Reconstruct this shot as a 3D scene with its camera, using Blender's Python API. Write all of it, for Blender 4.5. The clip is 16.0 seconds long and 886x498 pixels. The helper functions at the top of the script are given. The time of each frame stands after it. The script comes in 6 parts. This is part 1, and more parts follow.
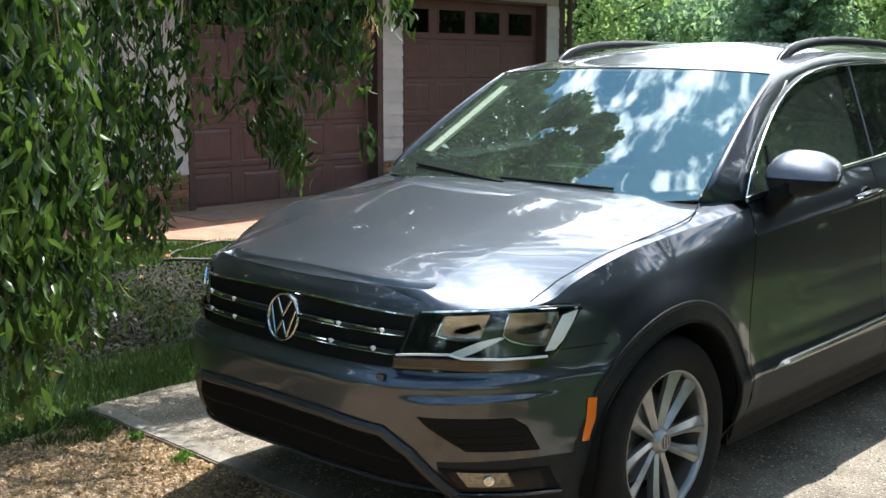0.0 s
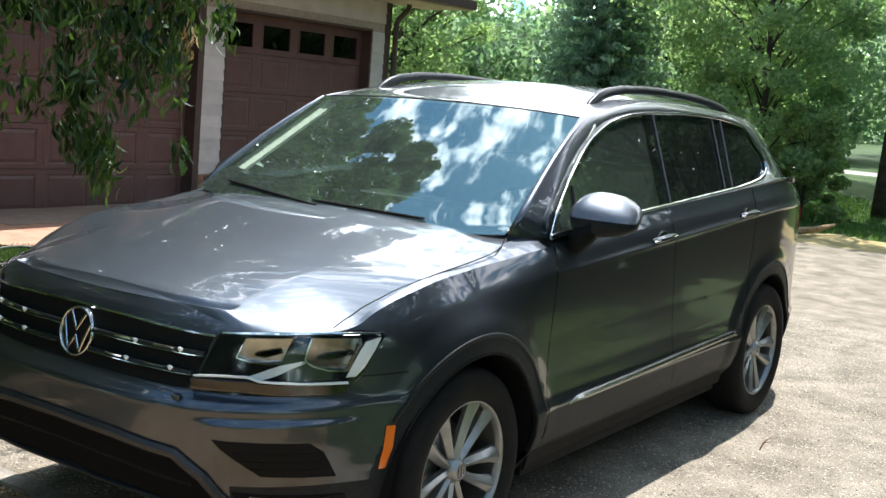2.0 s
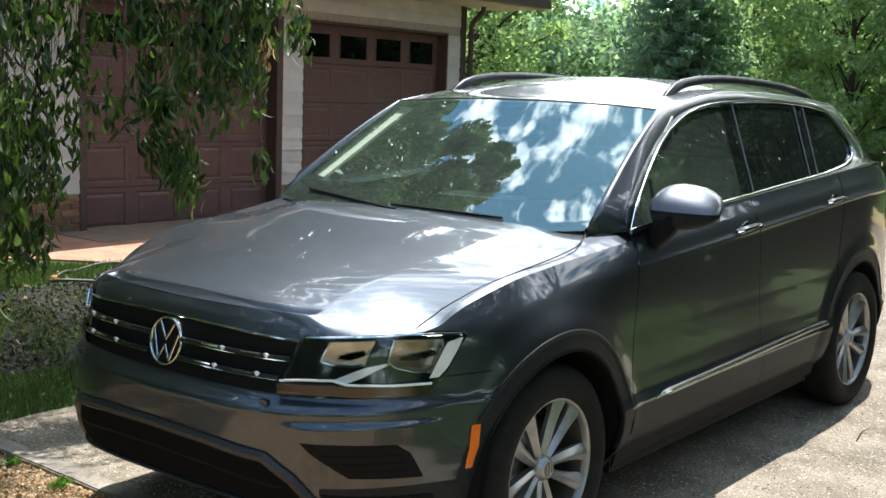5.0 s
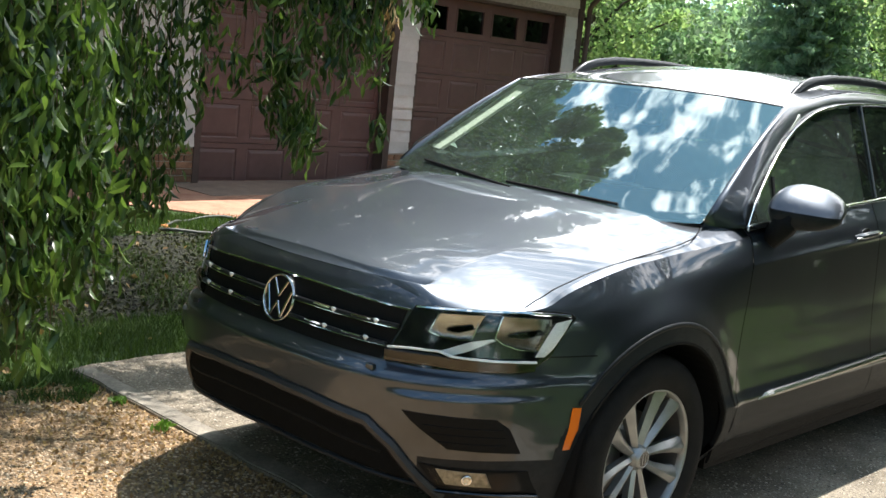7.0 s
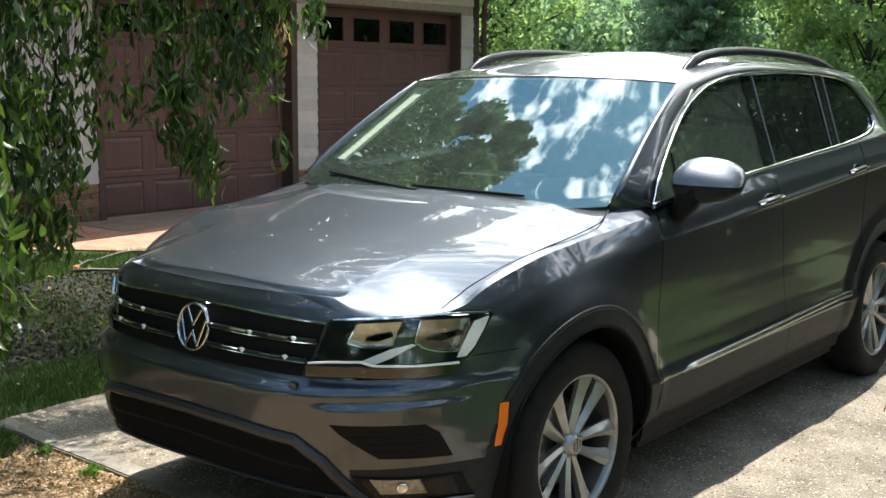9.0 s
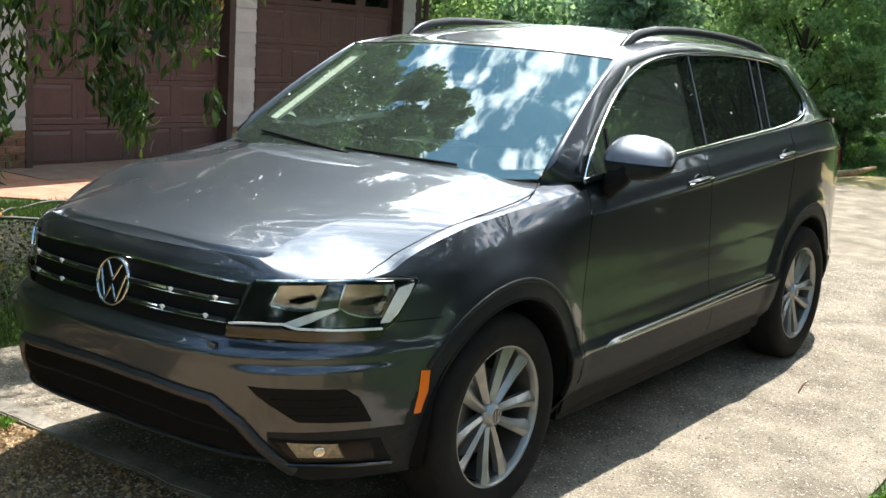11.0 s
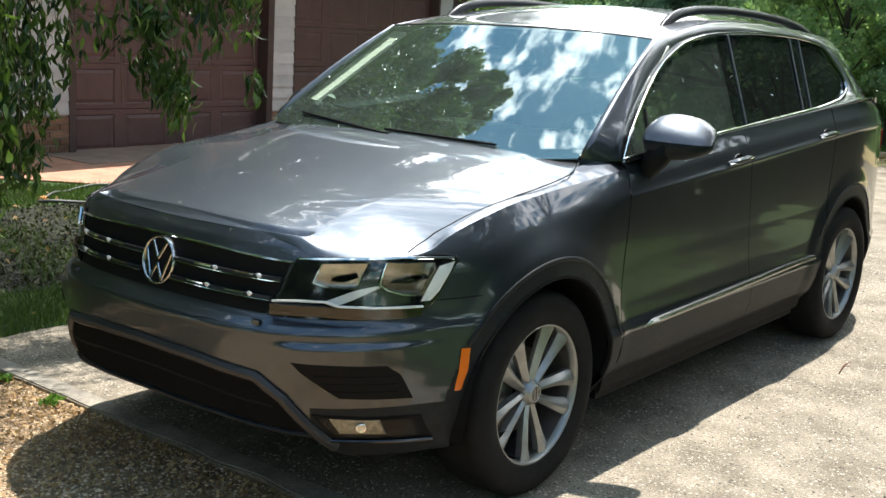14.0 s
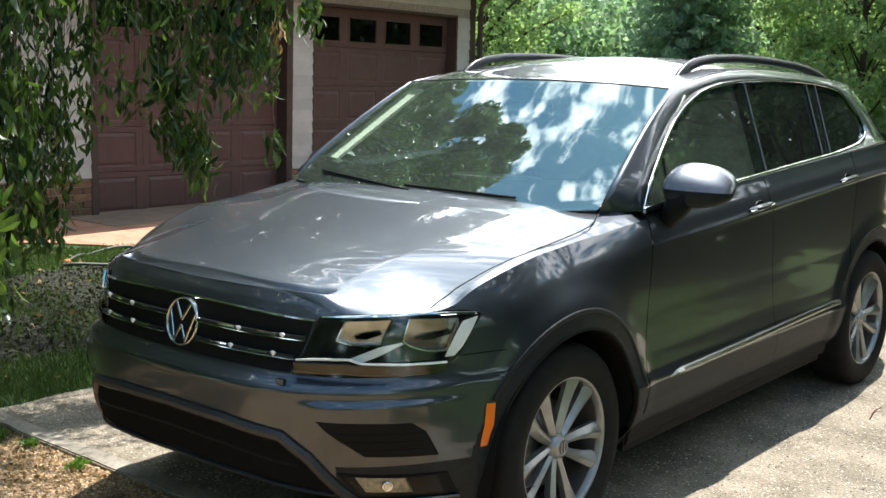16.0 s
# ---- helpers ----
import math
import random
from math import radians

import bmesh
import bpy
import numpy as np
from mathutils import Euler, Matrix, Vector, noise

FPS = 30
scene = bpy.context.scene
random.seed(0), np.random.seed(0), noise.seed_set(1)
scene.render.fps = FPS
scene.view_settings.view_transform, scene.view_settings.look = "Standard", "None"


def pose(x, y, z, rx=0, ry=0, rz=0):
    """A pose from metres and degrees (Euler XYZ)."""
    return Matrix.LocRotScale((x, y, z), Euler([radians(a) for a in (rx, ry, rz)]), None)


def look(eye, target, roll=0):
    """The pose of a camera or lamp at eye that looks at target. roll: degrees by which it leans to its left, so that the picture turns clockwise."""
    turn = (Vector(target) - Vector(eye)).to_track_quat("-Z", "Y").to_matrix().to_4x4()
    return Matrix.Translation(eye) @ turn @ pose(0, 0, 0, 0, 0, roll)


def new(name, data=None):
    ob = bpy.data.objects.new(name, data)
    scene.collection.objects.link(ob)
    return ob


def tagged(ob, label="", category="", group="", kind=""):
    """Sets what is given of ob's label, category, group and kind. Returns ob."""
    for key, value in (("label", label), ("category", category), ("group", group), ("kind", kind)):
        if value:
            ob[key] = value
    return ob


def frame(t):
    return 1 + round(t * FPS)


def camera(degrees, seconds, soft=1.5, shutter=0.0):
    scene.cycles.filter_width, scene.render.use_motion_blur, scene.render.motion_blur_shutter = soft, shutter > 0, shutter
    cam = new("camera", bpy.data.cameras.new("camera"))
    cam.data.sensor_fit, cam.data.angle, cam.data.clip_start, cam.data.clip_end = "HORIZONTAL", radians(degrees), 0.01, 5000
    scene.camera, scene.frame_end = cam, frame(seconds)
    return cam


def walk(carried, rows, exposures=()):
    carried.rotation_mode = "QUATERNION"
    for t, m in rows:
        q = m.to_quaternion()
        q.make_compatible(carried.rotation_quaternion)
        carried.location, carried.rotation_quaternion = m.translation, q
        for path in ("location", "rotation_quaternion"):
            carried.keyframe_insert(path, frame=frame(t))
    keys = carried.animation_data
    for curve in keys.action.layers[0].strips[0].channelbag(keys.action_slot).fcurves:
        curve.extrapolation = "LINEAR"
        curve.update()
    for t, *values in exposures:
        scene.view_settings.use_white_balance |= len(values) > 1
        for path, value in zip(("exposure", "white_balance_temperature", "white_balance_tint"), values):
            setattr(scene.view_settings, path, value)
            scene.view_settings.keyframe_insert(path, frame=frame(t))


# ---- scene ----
# the camera: a person standing beside the drive, turning a little
cam = camera(42.65, 16.0)
ROWS = [
    (0.0, 2.829, -3.081, 1.608, 43.93, -9.55, 0.42),
    (0.5, 2.838, -3.085, 1.602, 40.81, -10.09, -1.74),
    (1.0, 2.839, -3.079, 1.616, 37.31, -9.54, -3.39),
    (1.5, 2.853, -3.071, 1.593, 34.75, -9.43, -4.57),
    (2.0, 2.843, -3.066, 1.620, 35.20, -8.15, -4.20),
    (2.5, 2.845, -3.049, 1.615, 36.46, -9.30, -3.03),
    (3.0, 2.853, -3.065, 1.608, 37.40, -8.37, -2.41),
    (3.2, 2.858, -3.065, 1.605, 36.76, -8.17, -2.59),
    (5.3, 2.865, -3.060, 1.611, 40.39, -8.34, -0.78),
    (5.5, 2.862, -3.066, 1.611, 41.66, -8.87, -0.79),
    (6.0, 2.851, -3.073, 1.613, 42.99, -8.55, -2.19),
    (6.5, 2.829, -3.103, 1.613, 44.17, -9.95, -5.92),
    (7.0, 2.827, -3.115, 1.608, 44.56, -9.67, -5.42),
    (7.5, 2.830, -3.070, 1.619, 41.99, -8.87, -3.81),
    (8.0, 2.846, -3.077, 1.599, 39.37, -9.83, -0.74),
    (8.2, 2.846, -3.077, 1.607, 39.71, -9.40, 0.52),
    (10.3, 2.859, -3.064, 1.602, 39.05, -9.73, -2.86),
    (10.5, 2.852, -3.050, 1.607, 38.69, -10.43, -3.48),
    (11.0, 2.850, -3.049, 1.603, 36.92, -10.76, -3.05),
    (11.5, 2.865, -3.060, 1.604, 36.78, -9.92, -2.83),
    (12.0, 2.873, -3.076, 1.595, 37.11, -9.91, -2.90),
    (12.5, 2.863, -3.080, 1.596, 37.76, -10.23, -3.41),
    (13.0, 2.865, -3.085, 1.600, 38.07, -10.48, -3.85),
    (13.5, 2.860, -3.082, 1.603, 38.77, -10.61, -3.64),
    (14.0, 2.865, -3.080, 1.592, 38.77, -11.64, -2.61),
    (14.5, 2.868, -3.067, 1.606, 37.70, -9.72, -2.26),
    (15.0, 2.854, -3.052, 1.609, 37.16, -10.13, -2.45),
    (15.5, 2.867, -3.074, 1.599, 38.27, -9.09, -1.30),
    (16.0, 2.863, -3.080, 1.599, 39.58, -9.01, -1.03),
]

walk(cam, [(t, pose(x, y, z, 90 + pitch, roll, yaw)) for t, x, y, z, yaw, pitch, roll in ROWS], exposures=[(0.0, 1.14, 6200, 12), (3.0, 1.12, 6200, 12), (5.5, 1.15, 6420, 12), (8.0, 1.17, 6560, 11), (10.5, 1.20, 6500, 10.5), (16.0, 1.22, 6500, 10.5)])

# ---- world and sun ----
SUN = Vector((-0.05, 0.37, 0.93)).normalized()
world = bpy.data.worlds.new("sky")
scene.world = world
world.use_nodes = True
wn, wl = world.node_tree.nodes, world.node_tree.links
sky = wn.new("ShaderNodeTexSky")
sky.sky_type, sky.sun_disc = "NISHITA", False
sky.sun_elevation = math.asin(SUN.z)
sky.sun_rotation = math.atan2(SUN.x, SUN.y)
sky_co = wn.new("ShaderNodeTexCoord")
sky_map = wn.new("ShaderNodeMapping")
sky_map.inputs["Scale"].default_value = (2.4, 0.85, 1.5)
sky_map.inputs["Rotation"].default_value = (0.1, 0.1, 0.2)
sky_map.inputs["Location"].default_value = (0.55, 0.2, 0.1)
cloud = wn.new("ShaderNodeTexNoise")
cloud.inputs["Scale"].default_value, cloud.inputs["Detail"].default_value, cloud.inputs["Roughness"].default_value = 13.0, 9.0, 0.58
cloud.inputs["Distortion"].default_value = 0.2
cloud_ramp = wn.new("ShaderNodeValToRGB")
cloud_ramp.color_ramp.elements[0].position, cloud_ramp.color_ramp.elements[1].position = 0.557, 0.75
sky_mix = wn.new("ShaderNodeMix")
sky_mix.data_type = "RGBA"
sky_mix.inputs[7].default_value = (37.0, 37.3, 37.6, 1)
wl.new(sky_co.outputs["Generated"], sky_map.inputs["Vector"])
wl.new(sky_map.outputs[0], cloud.inputs["Vector"])
# thicker cloud and haze towards the horizon
sky_sep = wn.new("ShaderNodeSeparateXYZ")
haze = wn.new("ShaderNodeMapRange")
haze.inputs[1].default_value, haze.inputs[2].default_value, haze.inputs[3].default_value, haze.inputs[4].default_value = 0.05, 0.84, 0.74, 0.0
sky_add = wn.new("ShaderNodeMath")
wl.new(sky_co.outputs["Generated"], sky_sep.inputs[0])
wl.new(sky_sep.outputs[2], haze.inputs[0])
wl.new(cloud.outputs[0], sky_add.inputs[0])
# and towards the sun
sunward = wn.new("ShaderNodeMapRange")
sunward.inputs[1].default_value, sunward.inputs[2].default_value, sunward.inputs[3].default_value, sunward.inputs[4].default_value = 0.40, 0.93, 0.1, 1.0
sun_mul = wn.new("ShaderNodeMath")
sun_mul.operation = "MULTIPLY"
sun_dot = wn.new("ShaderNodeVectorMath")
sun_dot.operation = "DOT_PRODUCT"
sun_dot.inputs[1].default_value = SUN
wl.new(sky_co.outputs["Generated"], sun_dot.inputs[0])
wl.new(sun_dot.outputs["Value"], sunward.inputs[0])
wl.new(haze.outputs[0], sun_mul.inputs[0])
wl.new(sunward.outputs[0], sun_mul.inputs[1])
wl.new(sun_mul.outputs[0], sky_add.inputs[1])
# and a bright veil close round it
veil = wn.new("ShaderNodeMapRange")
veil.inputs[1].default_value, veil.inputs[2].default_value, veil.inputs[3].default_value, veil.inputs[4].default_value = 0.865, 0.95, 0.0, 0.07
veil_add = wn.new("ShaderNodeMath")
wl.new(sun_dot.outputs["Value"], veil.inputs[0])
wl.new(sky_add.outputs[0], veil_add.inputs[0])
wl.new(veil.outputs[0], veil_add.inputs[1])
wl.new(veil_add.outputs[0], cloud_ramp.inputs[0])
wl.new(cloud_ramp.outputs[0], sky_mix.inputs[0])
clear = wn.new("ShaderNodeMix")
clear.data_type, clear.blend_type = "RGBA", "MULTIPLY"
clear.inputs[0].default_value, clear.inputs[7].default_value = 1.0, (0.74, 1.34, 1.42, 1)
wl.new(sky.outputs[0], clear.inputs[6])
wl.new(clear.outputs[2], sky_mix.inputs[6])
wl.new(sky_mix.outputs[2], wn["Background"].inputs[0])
wn["Background"].inputs[1].default_value = 0.070
sun = new("sun", bpy.data.lights.new("sun", "SUN"))
sun.data.energy, sun.data.angle, sun.data.color = 5.0, radians(0.55), (1.0, 0.96, 0.90)
sun.matrix_world = look(SUN * 30, (0, 0, 0))

# ---- materials ----


def mat(name, color, rough=0.6, metal=0.0, color2=None, scale=20.0, mix=(0.35, 0.65), bump=0.0, bump_scale=None, coat=0.0, random_value=0.0,
        detail=6.0, island=0.0, spec=0.5, transmission=0.0, ior=1.45, subsurf=0.0, fine=None):
    m = bpy.data.materials.new(name)
    m.use_nodes = True
    n, l = m.node_tree.nodes, m.node_tree.links
    b = n["Principled BSDF"]
    b.inputs["Roughness"].default_value, b.inputs["Metallic"].default_value = rough, metal
    b.inputs["Specular IOR Level"].default_value, b.inputs["IOR"].default_value = spec, ior
    b.inputs["Coat Weight"].default_value, b.inputs["Coat Roughness"].default_value = coat, 0.03
    b.inputs["Transmission Weight"].default_value = transmission
    b.inputs["Base Color"].default_value = (*color, 1)
    co = n.new("ShaderNodeTexCoord")
    out = None
    if color2:
        t = n.new("ShaderNodeTexNoise")
        t.inputs["Scale"].default_value, t.inputs["Detail"].default_value, t.inputs["Roughness"].default_value = scale, detail, 0.62
        l.new(co.outputs["Object"], t.inputs["Vector"])
        r = n.new("ShaderNodeValToRGB")
        r.color_ramp.elements[0].position, r.color_ramp.elements[1].position = mix
        r.color_ramp.elements[0].color, r.color_ramp.elements[1].color = (*color, 1), (*color2, 1)
        l.new(t.outputs[0], r.inputs[0])
        out = r.outputs[0]
        if fine:
            t2 = n.new("ShaderNodeTexNoise")
            t2.inputs["Scale"].default_value, t2.inputs["Detail"].default_value, t2.inputs["Roughness"].default_value = fine[0], 8.0, 0.7
            l.new(co.outputs["Object"], t2.inputs["Vector"])
            r2 = n.new("ShaderNodeMapRange")
            r2.inputs[1].default_value, r2.inputs[2].default_value = 0.3, 0.7
            r2.inputs[3].default_value, r2.inputs[4].default_value = 1 - fine[1], 1 + fine[1]
            l.new(t2.outputs[0], r2.inputs[0])
            mm = n.new("ShaderNodeVectorMath")
            mm.operation = "SCALE"
            l.new(out, mm.inputs[0])
            l.new(r2.outputs[0], mm.inputs["Scale"])
            out = mm.outputs[0]
    if random_value or island:
        src = n.new("ShaderNodeNewGeometry").outputs["Random Per Island"] if island else n.new("ShaderNodeObjectInfo").outputs["Random"]
        k = island or random_value
        mr = n.new("ShaderNodeMapRange")
        mr.inputs[3].default_value, mr.inputs[4].default_value = 1 - k, 1 + k
        l.new(src, mr.inputs[0])
        mm = n.new("ShaderNodeVectorMath")
        mm.operation = "SCALE"
        if out:
            l.new(out, mm.inputs[0])
        else:
            mm.inputs[0].default_value = color
        l.new(mr.outputs[0], mm.inputs["Scale"])
        out = mm.outputs[0]
    if out:
        l.new(out, b.inputs["Base Color"])
    if bump:
        t3 = n.new("ShaderNodeTexNoise")
        t3.inputs["Scale"].default_value, t3.inputs["Detail"].default_value = bump_scale or scale, 5.0
        l.new(co.outputs["Object"], t3.inputs["Vector"])
        bp = n.new("ShaderNodeBump")
        bp.inputs["Strength"].default_value, bp.inputs["Distance"].default_value = min(1.0, bump), 0.02
        l.new(t3.outputs[0], bp.inputs["Height"])
        l.new(bp.outputs[0], b.inputs["Normal"])
    return m


def leaf_mat(name, color, color2, rough=0.45, glow=0.35):
    """A leaf: gloss above, light that passes through it, each leaf of its own tone."""
    m = mat(name, color, rough, spec=0.45)
    n, l = m.node_tree.nodes, m.node_tree.links
    g = n.new("ShaderNodeNewGeometry")
    r = n.new("ShaderNodeValToRGB")
    r.color_ramp.elements[0].color, r.color_ramp.elements[1].color = (*color, 1), (*color2, 1)
    l.new(g.outputs["Random Per Island"], r.inputs[0])
    l.new(r.outputs[0], n["Principled BSDF"].inputs["Base Color"])
    tr = n.new("ShaderNodeBsdfTranslucent")
    hue = n.new("ShaderNodeMix")
    hue.data_type, hue.blend_type = "RGBA", "MULTIPLY"
    hue.inputs[0].default_value, hue.inputs[7].default_value = 1.0, (1.2, 1.3, 0.85, 1)
    l.new(r.outputs[0], hue.inputs[6])
    l.new(hue.outputs[2], tr.inputs[0])
    mx = n.new("ShaderNodeMixShader")
    mx.inputs[0].default_value = glow
    l.new(n["Principled BSDF"].outputs[0], mx.inputs[1])
    l.new(tr.outputs[0], mx.inputs[2])
    l.new(mx.outputs[0], n["Material Output"].inputs[0])
    return m


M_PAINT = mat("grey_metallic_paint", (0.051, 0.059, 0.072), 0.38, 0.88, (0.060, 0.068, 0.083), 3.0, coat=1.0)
# the same paint, its brighter sky light on the hood put into the base
M_HOOD = mat("lightened_grey_paint_with_water_spots", (0.070, 0.082, 0.100), 0.43, 0.80, (0.079, 0.091, 0.110), 3.0, coat=1.0)
hn, hk = M_HOOD.node_tree.nodes, M_HOOD.node_tree.links
spot = hn.new("ShaderNodeTexVoronoi")
spot.inputs["Scale"].default_value = 75.0
where = hn.new("ShaderNodeTexNoise")
where.inputs["Scale"].default_value, where.inputs["Detail"].default_value = 4.0, 4.0
size = hn.new("ShaderNodeMapRange")
size.inputs[1].default_value, size.inputs[2].default_value, size.inputs[3].default_value, size.inputs[4].default_value = 0.50, 0.80, 0.0, 0.17
less = hn.new("ShaderNodeMath")
less.operation = "LESS_THAN"
spotted = hn.new("ShaderNodeMix")
spotted.data_type = "RGBA"
spotted.inputs[7].default_value = (0.42, 0.43, 0.43, 1)
hco = hn.new("ShaderNodeTexCoord")
hk.new(hco.outputs["Object"], spot.inputs["Vector"])
hk.new(hco.outputs["Object"], where.inputs["Vector"])
hk.new(where.outputs[0], size.inputs[0])
hk.new(spot.outputs["Distance"], less.inputs[0])
hk.new(size.outputs[0], less.inputs[1])
hk.new(less.outputs[0], spotted.inputs[0])
hk.new(hn["Principled BSDF"].inputs["Base Color"].links[0].from_socket, spotted.inputs[6])
hk.new(spotted.outputs[2], hn["Principled BSDF"].inputs["Base Color"])
M_CLIP = mat("bright_clip", (0.85, 0.85, 0.83), 0.25, 0.2)
M_CHROME = mat("chrome", (0.78, 0.78, 0.77), 0.10, 1.0)
M_DARKCHROME = mat("smoked_chrome", (0.07, 0.067, 0.063), 0.12, 1.0)
M_EMBLEM = mat("emblem_chrome", (0.52, 0.52, 0.51), 0.14, 1.0)
M_WEED = leaf_mat("weed_leaf", (0.06, 0.14, 0.02), (0.15, 0.26, 0.05), 0.5, 0.4)
M_STRIP = mat("aluminium_strip", (0.36, 0.355, 0.34), 0.20, 1.0)
M_SATIN = mat("satin_trim", (0.034, 0.034, 0.035), 0.42, 0.2, (0.027, 0.027, 0.028), 60, bump=0.05, bump_scale=400)
M_CLAD = mat("grey_black_cladding", (0.012, 0.014, 0.016), 0.42, 0, (0.018, 0.020, 0.022), 40, bump=0.10, bump_scale=500, spec=0.17)
M_BLACK = mat("black_plastic", (0.006, 0.006, 0.0065), 0.6, 0, (0.009, 0.009, 0.009), 120, bump=0.15, bump_scale=600, spec=0.12)
M_VOID = mat("unlit_opening", (0.006, 0.006, 0.006), 0.9, 0, (0.009, 0.009, 0.009), 60, spec=0.05)
M_GLOSSBLACK = mat("gloss_black", (0.006, 0.006, 0.007), 0.12, coat=0.6)
M_RAIL = mat("dark_satin_rail", (0.030, 0.032, 0.035), 0.32, 0.5, (0.024, 0.026, 0.028), 20)
M_DIVIDER = mat("satin_grey_divider", (0.10, 0.105, 0.11), 0.4, 0.4, (0.08, 0.084, 0.088), 30)
M_RUBBER = mat("tyre_rubber", (0.009, 0.009, 0.009), 0.75, 0, (0.015, 0.014, 0.013), 14, bump=0.15, bump_scale=200, spec=0.15)
M_ALLOY = mat("alloy_rim", (0.34, 0.34, 0.33), 0.36, 0.75, (0.27, 0.27, 0.265), 18, coat=0.2)
M_BRAKE = mat("brake_disc", (0.18, 0.17, 0.16), 0.4, 0.8)
M_ORANGE = mat("amber_plastic", (0.75, 0.16, 0.01), 0.25, coat=0.5)
M_RED = mat("red_lamp_plastic", (0.35, 0.01, 0.01), 0.2, coat=0.5)
M_REFLECT = mat("lamp_reflector", (0.44, 0.48, 0.46), 0.20, 1.0, (0.31, 0.34, 0.33), 25)
# the bowls are fluted: each band of them leans towards the ground
rn, rk = M_REFLECT.node_tree.nodes, M_REFLECT.node_tree.links
flute = rn.new("ShaderNodeTexWave")
flute.bands_direction, flute.wave_profile = "Z", "SAW"
flute.inputs["Scale"].default_value, flute.inputs["Distortion"].default_value = 6.0, 0.6
lean = rn.new("ShaderNodeBump")
lean.inputs["Strength"].default_value, lean.inputs["Distance"].default_value = 1.0, 0.021
rk.new([x for x in rn if x.type == "TEX_COORD"][0].outputs["Object"], flute.inputs["Vector"])
rk.new(flute.outputs["Fac"], lean.inputs["Height"])
rk.new(lean.outputs[0], rn["Principled BSDF"].inputs["Normal"])
M_DRL = mat("ribbed_lamp_strip", (0.92, 0.94, 0.93), 0.3, 0.1, (0.62, 0.66, 0.66), 220)
M_SEAT = mat("seat_cloth", (0.11, 0.108, 0.10), 0.9, 0, (0.15, 0.145, 0.135), 60)
M_DASH = mat("dash_plastic", (0.34, 0.36, 0.335), 0.6, 0, (0.27, 0.285, 0.27), 40)
M_TRIMLIGHT = mat("pale_pillar_trim", (0.52, 0.54, 0.48), 0.8)


def glass_mat(name, tint, rough=0.0, ior=1.5, film=(1, 1, 1), dust=0.0):
    """Thin glass: a mirror film over tinted see-through, with a little dust on it."""
    m = bpy.data.materials.new(name)
    m.use_nodes = True
    n, l = m.node_tree.nodes, m.node_tree.links
    n.remove(n["Principled BSDF"])
    tr = n.new("ShaderNodeBsdfTransparent")
    tr.inputs[0].default_value = (*tint, 1)
    gl = n.new("ShaderNodeBsdfGlossy")
    gl.inputs["Roughness"].default_value = rough
    gl.inputs[0].default_value = (*film, 1)
    fr = n.new("ShaderNodeFresnel")
    fr.inputs[0].default_value = ior
    mx = n.new("ShaderNodeMixShader")
    l.new(fr.outputs[0], mx.inputs[0])
    l.new(tr.outputs[0], mx.inputs[1])
    l.new(gl.outputs[0], mx.inputs[2])
    out = mx.outputs[0]
    if dust:
        co, cloudy, amount = n.new("ShaderNodeTexCoord"), n.new("ShaderNodeTexNoise"), n.new("ShaderNodeMapRange")
        cloudy.inputs["Scale"].default_value, cloudy.inputs["Detail"].default_value = 5.0, 8.0
        l.new(co.outputs["Object"], cloudy.inputs["Vector"])
        amount.inputs[1].default_value, amount.inputs[2].default_value = 0.3, 0.7
        amount.inputs[3].default_value, amount.inputs[4].default_value = dust * .7, dust * 1.3
        l.new(cloudy.outputs[0], amount.inputs[0])
        film_of_dust, over = n.new("ShaderNodeBsdfDiffuse"), n.new("ShaderNodeMixShader")
        film_of_dust.inputs[0].default_value = (0.52, 0.66, 0.56, 1)
        l.new(amount.outputs[0], over.inputs[0])
        l.new(out, over.inputs[1])
        l.new(film_of_dust.outputs[0], over.inputs[2])
        out = over.outputs[0]
    l.new(out, n["Material Output"].inputs[0])
    return m


M_PILLAR = glass_mat("black_pillar_film", (0.05, 0.055, 0.055), 0.0, 1.8, (0.78, 0.88, 0.94), 0.010)
M_SCREEN = glass_mat("windshield_glass", (0.70, 0.84, 0.76), 0.0, 3.4, (0.82, 0.99, 1.0), 0.036)
M_SIDEGLASS = glass_mat("side_glass", (0.74, 0.90, 0.82), 0.0, 2.0, (0.82, 1.0, 0.95), 0.030)
M_PRIVACY = glass_mat("privacy_glass", (0.14, 0.16, 0.16), 0.0, 1.85, (0.78, 0.88, 0.94), 0.010)
M_LENS = glass_mat("lamp_lens", (0.95, 0.96, 0.95), 0.02, 1.28)

M_SIDING = mat("painted_lap_siding", (0.48, 0.485, 0.47), 0.65, 0, (0.41, 0.415, 0.40), 5.0, random_value=0.11, bump=0.1, bump_scale=90, fine=(60, 0.08))
M_BRICK = mat("brown_brick", (0.14, 0.075, 0.045), 0.9, 0, (0.22, 0.125, 0.075), 14, random_value=0.30, bump=0.5, bump_scale=70)
M_MORTAR = mat("mortar", (0.36, 0.33, 0.29), 0.95, 0, (0.26, 0.24, 0.21), 30, bump=0.4)
M_DOOR = mat("dark_brown_door", (0.084, 0.047, 0.044), 0.50, 0, (0.106, 0.060, 0.055), 6, bump=0.06, bump_scale=120)
M_BROWNTRIM = mat("brown_trim", (0.05, 0.034, 0.030), 0.6, 0, (0.07, 0.048, 0.040), 8)
M_SOFFIT = mat("soffit", (0.40, 0.38, 0.33), 0.7, 0, (0.33, 0.31, 0.27), 6)
